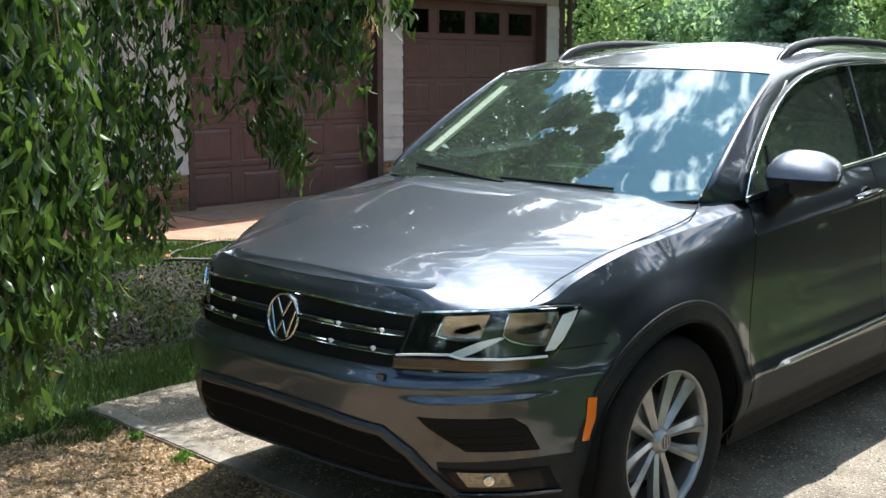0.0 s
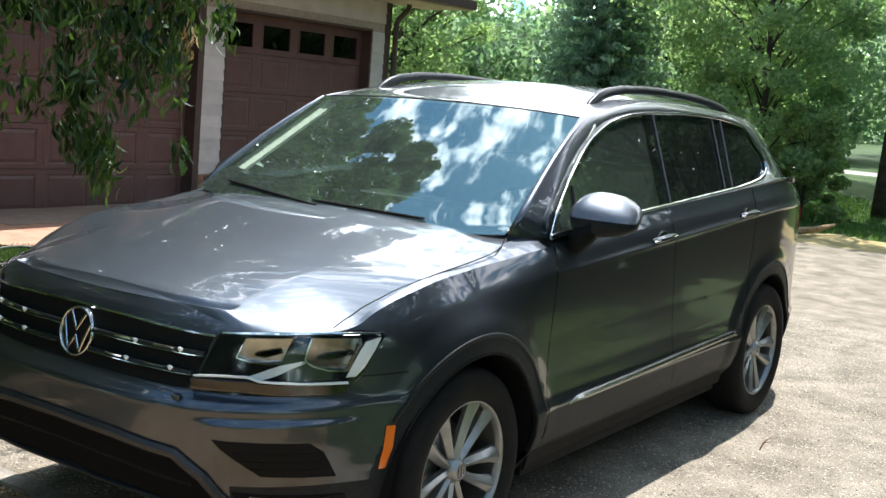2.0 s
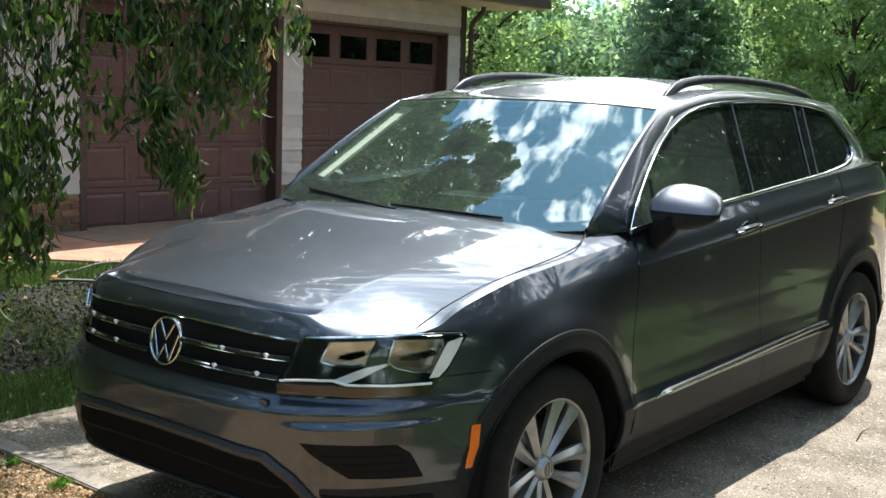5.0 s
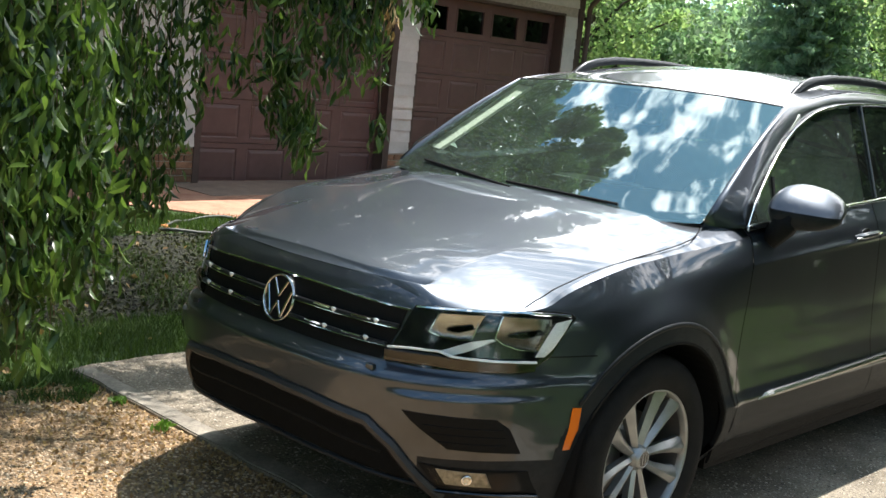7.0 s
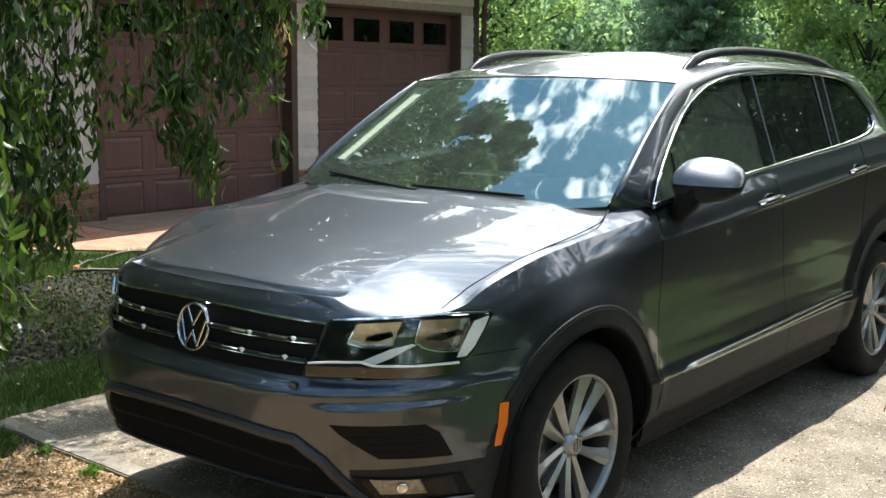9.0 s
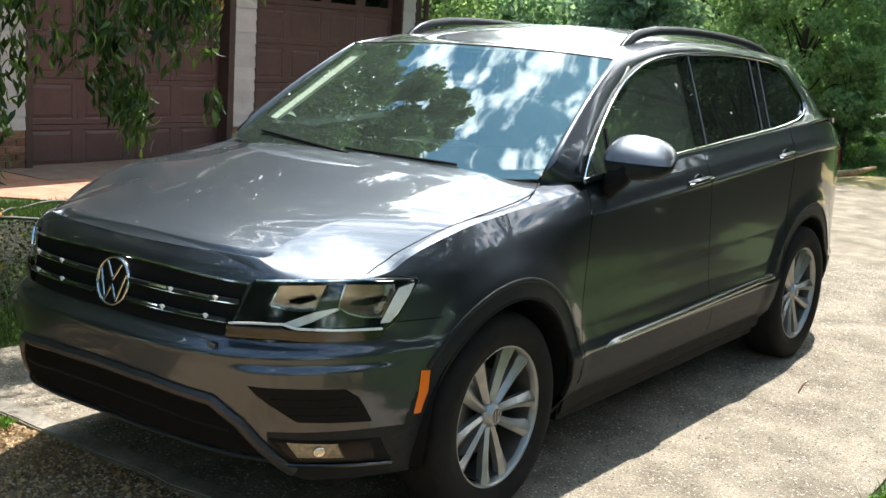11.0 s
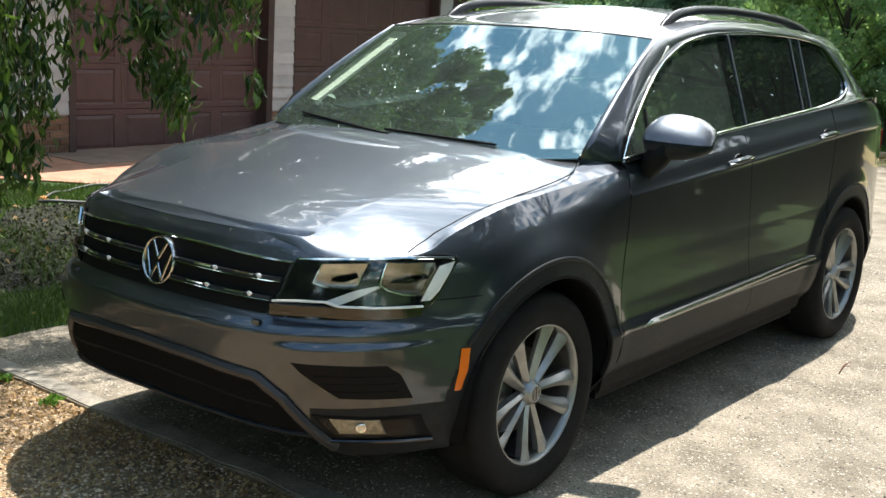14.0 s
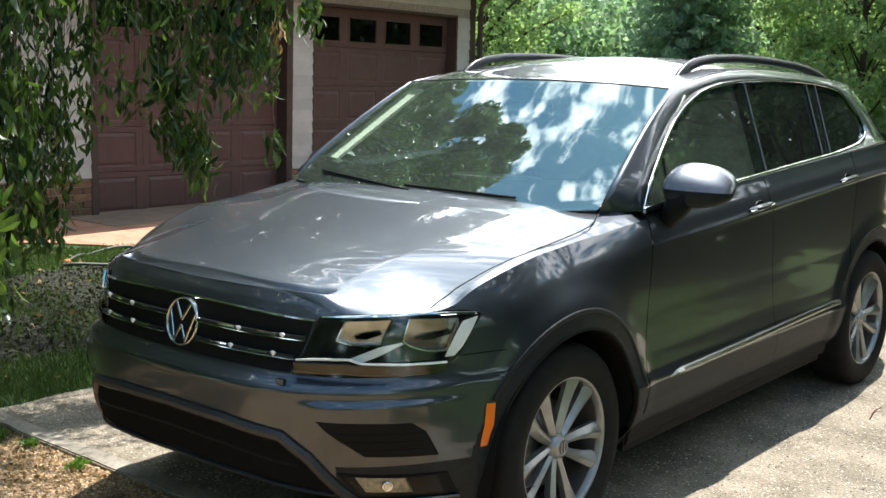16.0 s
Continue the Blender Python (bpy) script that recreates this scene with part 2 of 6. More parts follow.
M_SHINGLE = mat("roof_shingle", (0.07, 0.06, 0.055), 0.95, 0, (0.11, 0.10, 0.09), 30, bump=0.5)
M_SLAB = mat("red_stained_concrete", (0.33, 0.15, 0.095), 0.9, 0, (0.44, 0.235, 0.155), 5, bump=0.2, bump_scale=120, fine=(50, 0.12))
# browner concrete: the eave's shade on the slab is put into this colour
M_APRON = mat("darkened_brown_concrete", (0.27, 0.19, 0.145), 0.9, 0, (0.20, 0.14, 0.105), 5, bump=0.2, bump_scale=120)
M_DRIVE = mat("worn_aggregate_concrete", (0.128, 0.107, 0.077), 0.92, 0, (0.245, 0.211, 0.160), 3.4, (0.38, 0.62), bump=0.35, bump_scale=130, detail=15.0, fine=(95, 0.7))
M_EDGING = mat("smooth_worn_concrete", (0.15, 0.135, 0.11), 0.9, 0, (0.27, 0.245, 0.20), 6.0, bump=0.15, bump_scale=160, detail=12.0, fine=(70, 0.3))
M_SOIL = mat("soil_and_lawn", (0.014, 0.044, 0.006), 0.95, 0, (0.046, 0.080, 0.016), 0.9, bump=0.5, bump_scale=30, detail=9, fine=(18, 0.4))
M_GRAVELBED = mat("gravel_bed", (0.31, 0.21, 0.118), 0.95, 0, (0.165, 0.11, 0.06), 9, bump=0.8, bump_scale=60, detail=10, fine=(60, 0.4))
M_MULCH = mat("dark_mulch", (0.010, 0.010, 0.006), 0.95, 0, (0.022, 0.026, 0.012), 16, bump=0.9, bump_scale=45, detail=10)
M_STRAW = mat("dry_straw", (0.44, 0.34, 0.17), 0.95, 0, (0.24, 0.20, 0.08), 3, bump=0.5, bump_scale=40, detail=10)
M_PEBBLE = mat("pebbles_and_dry_leaves", (0.47, 0.385, 0.275), 0.85, 0, (0.31, 0.21, 0.118), 2.2, island=0.7)
M_CHIP = mat("stone_chips", (0.28, 0.25, 0.205), 0.85, island=0.9)
M_GRASS = leaf_mat("grass_blades", (0.025, 0.056, 0.010), (0.075, 0.118, 0.026), 0.6, 0.4)
M_COVER = leaf_mat("ground_cover_leaf", (0.013, 0.022, 0.006), (0.060, 0.062, 0.022), 0.85, 0.2)
M_DEADLEAF = leaf_mat("dead_leaf", (0.22, 0.12, 0.05), (0.50, 0.36, 0.19), 0.8, 0.2)
M_WEEP = leaf_mat("weeping_leaf", (0.009, 0.030, 0.008), (0.100, 0.162, 0.034), 0.29, 0.36)
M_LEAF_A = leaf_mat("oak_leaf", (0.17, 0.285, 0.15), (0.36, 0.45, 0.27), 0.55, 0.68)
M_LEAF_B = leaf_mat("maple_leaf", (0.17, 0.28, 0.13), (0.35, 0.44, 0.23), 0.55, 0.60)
M_LEAF_C = leaf_mat("spruce_needles", (0.20, 0.30, 0.26), (0.36, 0.46, 0.42), 0.7, 0.6)
M_LEAF_D = leaf_mat("dark_tree_leaf", (0.18, 0.285, 0.13), (0.37, 0.45, 0.22), 0.55, 0.68)
# greyer leaf: the haze of distance is put into its colour
M_LEAF_F = leaf_mat("hazy_far_leaf", (0.13, 0.22, 0.14), (0.27, 0.36, 0.25), 0.7, 0.62)
# the same foliage with shade put into a darker colour, for mirrored trees
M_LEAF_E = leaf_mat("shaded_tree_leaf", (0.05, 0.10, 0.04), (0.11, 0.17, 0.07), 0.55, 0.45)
M_LEAF_G = leaf_mat("dark_shrub_leaf", (0.014, 0.034, 0.010), (0.040, 0.072, 0.024), 0.5, 0.22)
M_LEAF_H = leaf_mat("deep_green_tree_leaf", (0.09, 0.15, 0.085), (0.19, 0.26, 0.15), 0.5, 0.5)
M_BARK = mat("bark", (0.075, 0.058, 0.045), 0.95, 0, (0.035, 0.027, 0.022), 8, bump=0.9, bump_scale=18)
M_TWIG = mat("weeping_twig", (0.20, 0.125, 0.085), 0.85, 0, (0.11, 0.075, 0.05), 30)
M_LOG = mat("split_wood", (0.46, 0.33, 0.19), 0.9, 0, (0.20, 0.13, 0.07), 14, bump=0.5)
M_HOSE = mat("grey_green_hose", (0.05, 0.055, 0.045), 0.5)
M_FARROAD = mat("far_pale_road", (0.30, 0.285, 0.26), 0.9, 0, (0.24, 0.23, 0.21), 1.0)

# ---- builders ----


def mesh_from(name, verts, faces, smooth=True):
    me = bpy.data.meshes.new(name)
    me.from_pydata([tuple(map(float, p)) for p in verts], [], faces)
    me.update()
    if smooth:
        me.polygons.foreach_set("use_smooth", [True] * len(me.polygons))
    return me


def part(name, bm, material, parent, label="", smooth=False):
    """Links a bmesh or mesh as one mesh object under a thing or a part."""
    if isinstance(bm, bmesh.types.BMesh):
        me = bpy.data.meshes.new(name)
        bm.to_mesh(me)
        bm.free()
        if smooth:
            me.polygons.foreach_set("use_smooth", [True] * len(me.polygons))
    else:
        me = bm
    if material and not me.materials:
        me.materials.append(material)
    ob = new(name, me)
    ob.parent = parent
    if label:
        tagged(ob, label)
    return ob


def thing(name, label, category, m=None, group="", kind=""):
    ob = new(name)
    ob.empty_display_size = 0.2
    if m is not None:
        ob.matrix_world = m
    return tagged(ob, label, category, group, kind)


def single(name, bm, material, label, category="", kind="", smooth=False, group=""):
    return tagged(part(name, bm, material, None, smooth=smooth), label, category, group, kind)


def box(bm, x0, x1, y0, y1, z0, z1, bevel=0.0):
    vs = [bm.verts.new(p) for p in ((x0, y0, z0), (x1, y0, z0), (x1, y1, z0), (x0, y1, z0), (x0, y0, z1), (x1, y0, z1), (x1, y1, z1), (x0, y1, z1))]
    fs = [bm.faces.new([vs[i] for i in f]) for f in ((0, 3, 2, 1), (4, 5, 6, 7), (0, 1, 5, 4), (1, 2, 6, 5), (2, 3, 7, 6), (3, 0, 4, 7))]
    if bevel:
        bmesh.ops.bevel(bm, geom=list({e for f in fs for e in f.edges}), offset=bevel, segments=2, affect="EDGES", profile=0.6)


def box_bm(*a, **k):
    bm = bmesh.new()
    box(bm, *a, **k)
    return bm


def sweep(bm, pts, outs, w, h, rounding=0.35, closed=False, taper=None):
    """A bar of width w and height h along pts; outs are the directions in which its height stands."""
    n = len(pts)
    rings = []
    for i in range(n):
        p = Vector(pts[i])
        a = Vector(pts[(i - 1) % n] if closed or i else pts[0])
        b = Vector(pts[(i + 1) % n] if closed or i < n - 1 else pts[-1])
        t = (b - a).normalized()
        o = Vector(outs[i] if isinstance(outs, list) else outs)
        o = (o - t * o.dot(t)).normalized()
        s = t.cross(o)
        k = taper[i] if taper else 1.0
        c = 1 - rounding
        ring = [(-0.5, 0), (-0.5, c), (-0.5 * c, 1), (0.5 * c, 1), (0.5, c), (0.5, 0)]
        rings.append([bm.verts.new(p + s * (q * w * k) + o * (r * h * k)) for q, r in ring])
    for i in range(n if closed else n - 1):
        A, B = rings[i], rings[(i + 1) % n]
        for j in range(6):
            bm.faces.new((A[j], A[(j + 1) % 6], B[(j + 1) % 6], B[j]))
    if not closed:
        bm.faces.new(rings[0][::-1])
        bm.faces.new(rings[-1])
    bmesh.ops.recalc_face_normals(bm, faces=bm.faces)


def tube(bm, pts, radii, sides=6):
    """A round tapering stem along pts."""
    rings = []
    for i, p in enumerate(pts):
        p = Vector(p)
        t = (Vector(pts[min(i + 1, len(pts) - 1)]) - Vector(pts[max(i - 1, 0)])).normalized()
        a = t.orthogonal().normalized()
        b = t.cross(a)
        r = radii[i] if isinstance(radii, (list, tuple)) else radii
        rings.append([bm.verts.new(p + (a * math.cos(k * math.tau / sides) + b * math.sin(k * math.tau / sides)) * r) for k in range(sides)])
    for A, B in zip(rings, rings[1:]):
        best = min(range(sides), key=lambda k: (B[k].co - A[0].co).length)
        for j in range(sides):
            bm.faces.new((A[j], A[(j + 1) % sides], B[(j + 1 + best) % sides], B[(j + best) % sides]))
    bm.faces.new(rings[0][::-1])
    bm.faces.new(rings[-1])


def grid_mesh(name, rows, close=False):
    """A smooth sheet through rows of points."""
    n = len(rows[0])
    verts = [p for r in rows for p in r]
    faces = []
    for i in range(len(rows) - 1):
        for j in range(n - 1):
            faces.append((i * n + j, i * n + j + 1, (i + 1) * n + j + 1, (i + 1) * n + j))
    return mesh_from(name, verts, faces)


def lathe(bm, profile, axis_point, axis, sides=48):
    """Turns a profile of (along the axis, radius) round the axis."""
    ax = Vector(axis).normalized()
    a = ax.orthogonal().normalized()
    b = ax.cross(a)
    o = Vector(axis_point)
    rings = []
    for d, r in profile:
        rings.append([bm.verts.new(o + ax * d + (a * math.cos(k * math.tau / sides) + b * math.sin(k * math.tau / sides)) * r) for k in range(sides)])
    for A, B in zip(rings, rings[1:]):
        for j in range(sides):
            bm.faces.new((A[j], A[(j + 1) % sides], B[(j + 1) % sides], B[j]))
    return rings


def curve_table(rows):
    """A smooth curve through rows, without overshoot."""
    xs, ys = np.array([r[0] for r in rows], float), np.array([r[1] for r in rows], float)
    h, d = np.diff(xs), np.diff(ys) / np.diff(xs)
    m = np.zeros(len(xs))
    m[0], m[-1] = d[0], d[-1]
    for i in range(1, len(xs) - 1):
        if d[i - 1] * d[i] > 0:
            w1, w2 = 2 * h[i] + h[i - 1], h[i] + 2 * h[i - 1]
            m[i] = (w1 + w2) / (w1 / d[i - 1] + w2 / d[i])
    xs, ys, m, h = xs.tolist(), ys.tolist(), m.tolist(), h.tolist()

    def at(v):
        if v <= xs[0]:
            return ys[0]
        if v >= xs[-1]:
            return ys[-1]
        i = 0
        while v > xs[i + 1]:
            i += 1
        t = (v - xs[i]) / h[i]
        t2, t3 = t * t, t * t * t
        return (2 * t3 - 3 * t2 + 1) * ys[i] + (t3 - 2 * t2 + t) * h[i] * m[i] + (3 * t2 - 2 * t3) * ys[i + 1] + (t3 - t2) * h[i] * m[i + 1]
    return at


def smooth_step(a, b, v):
    t = min(1.0, max(0.0, (v - a) / (b - a)))
    return t * t * (3 - 2 * t)


# ---- the parked car: nose at -y, driver's side at +x, front axle at y = 0 ----
WB, RT = 2.812, 0.355
POW = 3.4
nose_y = curve_table([(.18, -.76), (.24, -.83), (.30, -.88), (.38, -.912), (.46, -.930), (.54, -.944), (.60, -.951), (.662, -.955), (.669, -.952), (.694, -.914), (.700, -.907), (.708, -.901),
                     (.75, -.885), (.80, -.872), (.86, -.862), (.90, -.845), (.93, -.82), (.97, -.79)])
tail_y = curve_table([(.2, 3.63), (.35, 3.72), (.55, 3.76), (.75, 3.74), (1.0, 3.68), (1.2, 3.58), (1.4, 3.41)])
fender_x = curve_table([(.2, .855), (.3, .885), (.42, .907), (.55, .914), (.75, .919), (.82, .917), (.88, .909), (.93, .895), (.97, .879), (1.01, .859), (1.05, .836), (1.12, .80), (1.3, .74)])
hood_edge_z = curve_table([(-.83, .93), (-.802, .929), (-.786, .910), (-.770, .894), (-.75, .887), (-.70, .887), (-.64, .889), (-.58, .891), (-.54, .898), (-.5, .912), (-.45, .942), (-.40, .966), (-.30, 1.001), (-.15, 1.034), (0, 1.054), (.1, 1.068), (.2, 1.085), (.3, 1.102), (.45, 1.122), (.6, 1.128)])
# the sharp line along the fender's shoulder
crest_z = curve_table([(-.56, .890), (-.5, .909), (-.45, .937), (-.4, .959), (-.3, .992), (-.15, 1.023), (0, 1.038), (.1, 1.048), (.2, 1.057), (.3, 1.068), (.4, 1.078), (.6, 1.100)])


def crease_z(y):
    return .962 + .0565 * y


def belt_z(y):
    return 1.096 + .0555 * y if y > .45 else hood_edge_z(y)


def door_x(y, z):
    zc, zb = crease_z(y), max(belt_z(y), crease_z(y) + .12)
    k = .25 + .75 * smooth_step(.5, 1.5, y)
    return float(np.interp(z, [.22, .29, .33, .40, .49, .515, .60, .75, .88, zc - .012, zc, zc + .014, zc + .06, zb, zb + .1],
                           [.78, .835, .872, .897, .912, .899, .893, .896, .9035, .9055 + .005 * k, .9055 + .009 * k, .9035 + .001 * k, .895, .868, .826]))


def base_x(y, z):
    t = smooth_step(-.15, .55, y)
    return fender_x(z) * (1 - t) + door_x(max(y, .3), z) * t


def flare(y, z):
    """How far the wheel arches stand out."""
    r = min(math.hypot(y - c, z - RT) for c in (0.0, WB))
    return .012 * smooth_step(.57, .468, r)


def side_x(y, z):
    return base_x(y, z) + flare(y, z)


inset_run = curve_table([(-.66, 0), (-.54, .004), (-.45, .014), (-.3, .020), (0, .032), (.2, .048), (.34, .052), (.44, .044), (.50, .030), (.70, 0)])


def inset(y):
    """How far the fender's shoulder runs in above its line."""
    return inset_run(y)


def roll_in(y, z):
    zk, zb = crest_z(y), hood_edge_z(y)
    return inset(y) * min(1.0, max(0.0, (z - zk) / max(.003, zb - zk))) if inset(y) > 0 else 0.0


def hull(s, z):
    """A point of the lower body on the driver's side. s: below 0 the turn of the nose (-90 to 0 degrees), 0 to 2.8 metres along, above that the turn of the tail."""
    if s < 0:
        c = math.cos(radians(90 + s))
        a = base_x(0, z)
        sx, cy = math.sin(radians(90 + s)), c
        x = a * sx ** (2 / POW)
        y = nose_y(z) * cy
        # a small ledge low on each corner of the bumper
        k = smooth_step(.50, .62, x) * smooth_step(.86, .78, x)
        y -= k * .024 * smooth_step(.645, .624, z) * smooth_step(.46, .58, z)
        x += flare(y, z) * smooth_step(.72, .30, c) - roll_in(y, z)
        return Vector((x, y, z))
    if s <= 2.8:
        y = s - .24 * (z - .80) * math.exp(-((s - 1.53) / .5) ** 2)
        return Vector((side_x(y, z) - roll_in(y, z), y, z))
    t = min(90.0, (s - 2.8) * 100)
    a = base_x(2.8, z) * (1 - .02 * math.sin(radians(t)))
    y = 2.8 + (tail_y(z) - 2.8) * math.sin(radians(t))
    return Vector((a * max(0.0, math.cos(radians(t))) ** (2 / 8.5) + flare(y, z) * smooth_step(60, 30, t), y, z))


def nose(x, z, off=0.0):
    """The nose at half-width x and height z, off metres proud; the passenger's side for x below 0."""
    def at(x, z):
        a = base_x(0, z)
        lo = (min(1.0, abs(x) / a)) ** POW
        s = math.degrees(math.asin(math.sqrt(lo))) - 90
        p = hull(min(s, -1e-4), z)
        return Vector((math.copysign(p.x, x) if x else 0, p.y, p.z))
    p = at(x, z)
    if off:
        d = .006
        n = (at(x + d, z) - at(x - d, z)).cross(at(x, z + d) - at(x, z - d)).normalized()
        if n.y > 0 and abs(n.y) > .3:
            n = -n
        p = p + n * off
    return p


def flank(y, z, off=0.0, side=1):
    """The driver's or passenger's flank at length y and height z."""
    d = .01
    f = lambda y, z: Vector((side_x(y, z) if 0 <= y <= 2.8 else hull(2.8 + math.degrees(math.asin(min(1, (y - 2.8) / (tail_y(z) - 2.8)))) / 100, z).x if y > 2.8 else hull(-90 + math.degrees(math.acos(max(-1, min(1, y / nose_y(z))))), z).x, y, z))
    p = f(y, z)
    n = (f(y + d, z) - f(y - d, z)).cross(f(y, z + d) - f(y, z - d)).normalized()
    if n.x < 0:
        n = -n
    p = p + n * off
    return Vector((p.x * side, p.y, p.z))


car = thing("car", "dark grey metallic SUV parked on the concrete drive", "car")

# columns round the hull, evenly spaced, with gaps at the doors' edges
front_cols, last = [], None
for i in range(1, 901):
    s = -90 + i * .1
    p = hull(s, .70)
    if last is None or (p - last).length > .016:
        front_cols.append(s)
        last = p
front_cols = [-90.0] + [s for s in front_cols if s < -.3]
LEVELS = sorted([.20 + .0125 * i for i in range(98) if not .61 < .20 + .0125 * i < .71] + [.6125 + .0040 * i for i in range(25)] + [.9535, .9585, .9665, .9715])
ARCH, BAND = .414, .474


def is_clad(p):
    """Unpainted plastic: round the wheels, along the sills, low on the bumpers."""
    if any(math.hypot(p.y - c, p.z - RT) < BAND - .001 for c in (0.0, WB)) and abs(p.x) > .7:
        return True
    return (p.y > .3 and p.z < .4755) or (p.y < -.3 and p.z < .4375 and abs(p.x) > .60) or (p.y < -.3 and p.z < .345)


def hull_panel(name, cols, z0, z1, label, sign):
    bm = bmesh.new()
    levels = [z for z in LEVELS if z0 <= z <= z1]
    grid = []
    for s in cols:
        col = []
        top = .93
        for _ in range(40 if s < 0 else 1):
            top = (.5 * top if s < 0 else 0) + (.5 if s < 0 else 1) * belt_z(hull(s, top).y) if s <= 2.8 else belt_z(2.8) - .13 * smooth_step(3.0, 3.4, s)
        shoulder = 1.0
        for _ in range(30 if name == "fender" else 0):
            shoulder = .5 * shoulder + .5 * min(top - .002, crest_z(hull(s, shoulder).y))
        foot = .20
        if s < 0 and name == "front_bumper":
            foot = .366 - .10 * smooth_step(.55, .68, hull(s, .36).x)
        for z in levels:
            # one row of points runs along the crease
            if s > .2 and z > .5 and name != "fender":
                zc = .9625 + (crease_z(min(s, 2.8)) - .9625) * smooth_step(.2, .45, s)
                z = .5 + (z - .5) * (zc - .5) / .4625 if z < .9626 else zc + z - .9625
            # and one along the fender's shoulder
            if name == "fender" and z > .75:
                z = .75 + (z - .75) * (shoulder - .75) / .20 if z < .9501 else shoulder + (top - shoulder) * min(1.0, (z - .95) / .05)
            p = hull(s, max(foot, min(z, top, z1 if z1 < 1 else 2)))
            for c in (0.0, WB):
                d = Vector((p.y - c, p.z - RT))
                ring = min((ARCH, BAND), key=lambda r: abs(d.length - r))
                if abs(d.length - ring) < .0085 and abs(p.x) > .7:
                    d = d.normalized() * ring
                    p = Vector((p.x, c + d.x, RT + d.y))
            p.x *= sign
            col.append(bm.verts.new(p))
        grid.append(col)
    for A, B in zip(grid, grid[1:]):
        for j in range(len(levels) - 1):
            q = (A[j].co + B[j].co + A[j + 1].co + B[j + 1].co) / 4
            if any(math.hypot(q.y - c, q.z - RT) < ARCH - .001 for c in (0.0, WB)) and abs(q.x) > .7:
                continue
            if (A[j].co - A[j + 1].co).length < 1e-6 and (B[j].co - B[j + 1].co).length < 1e-6:
                continue
            f = (A[j], B[j], B[j + 1], A[j + 1])
            bm.faces.new(f if sign > 0 else f[::-1])
    bmesh.ops.delete(bm, geom=[v for v in bm.verts if not v.link_faces], context="VERTS")
    bmesh.ops.remove_doubles(bm, verts=bm.verts, dist=1e-5)
    for e in bm.edges:
        if len(e.link_faces) == 2 and e.verts[0].co.z > .89 and e.verts[0].co.y < .62 and abs(e.verts[0].co.z - crest_z(e.verts[0].co.y)) < .002 and abs(e.verts[1].co.z - crest_z(e.verts[1].co.y)) < .002 and abs(e.verts[0].co.y - e.verts[1].co.y) > .004:
            e.smooth = False
    bm.faces.index_update()
    low = [f for f in bm.faces if is_clad(f.calc_center_median())]
    if low and len(low) < len(bm.faces):
        cb = bm.copy()
        cb.faces.ensure_lookup_table()
        ids = {f.index for f in low}
        bmesh.ops.delete(cb, geom=[f for f in cb.faces if f.index not in ids], context="FACES")
        bmesh.ops.delete(bm, geom=low, context="FACES")
        panel = part(name, bm, M_PAINT, car, label, smooth=True)
        part("cladding", cb, M_CLAD, panel, "dark grey plastic cladding", smooth=True)
        return panel
    return part(name, bm, M_PAINT, car, label, smooth=True)


FD0, FD1, RD1 = .475, 1.545, 2.47
span = lambda a, b, n: [a + (b - a) * i / n for i in range(n + 1)]
for sg in (1, -1):
    side_word = "driver's" if sg > 0 else "passenger's"
    hull_panel("front_bumper", [s for s in front_cols if hull(s, .7).y < -.30], .2, .75, "dark grey painted front bumper", sg)
    hull_panel("fender", [s for s in front_cols if hull(s, .7).y < -.30], .75, 1.4, "dark grey painted nose and fender front", sg)
    hull_panel("fender", [max(s for s in front_cols if hull(s, .7).y < -.30)] + [s for s in front_cols if hull(s, .7).y >= -.30] + span(0, FD0, 30), .2, 1.4, "dark grey painted front fender", sg)
    hull_panel("front_door", span(FD0 + .006, FD1, 70), .2, 1.4, "dark grey painted front door", sg)
    hull_panel("rear_door", span(FD1 + .006, RD1, 60), .2, 1.4, "dark grey painted rear door", sg)
    hull_panel("rear_quarter", span(RD1 + .006, 2.8, 22) + span(2.82, 3.7, 44), .2, 1.4, "dark grey painted rear quarter and tail", sg)

# the hood: a crowned middle, a crease down each side, shoulders that fall to the fenders
hood_fit = np.polyfit(*zip(*[(-.83, .945), (-.80, .956), (-.74, .974), (-.65, .996), (-.5, 1.022), (-.2, 1.066), (.1, 1.108), (.42, 1.144)]), 4).tolist()
hood_mid = lambda y: (((hood_fit[0] * y + hood_fit[1]) * y + hood_fit[2]) * y + hood_fit[3]) * y + hood_fit[4]
hood_crown = curve_table([(-.83, .012), (-.78, .022), (-.72, .040), (-.66, .040), (-.6, .035), (-.4, .023), (-.13, .015), (.1, .014), (.4, .014)])


def hood_half(y):
    """Half the hood's width, out to the fender's edge."""
    zb = hood_edge_z(y)
    q = min(1.0, (min(y, 0) / nose_y(zb)) ** 2)
    return max(.001, base_x(max(y, 0), zb) * (1 - q) ** (1 / POW) - inset(y))


hood_line = curve_table([(-.83, .485), (-.6, .500), (-.4, .508), (-.2, .524), (0, .542), (.36, .578)])


def hood_crease(y):
    return min(hood_line(y), .86 * hood_half(y))


def hood_front(x):
    """The hood's front edge in plan."""
    return -.822 * math.sqrt(max(0.0, 1 - (abs(x) / .88) ** POW))


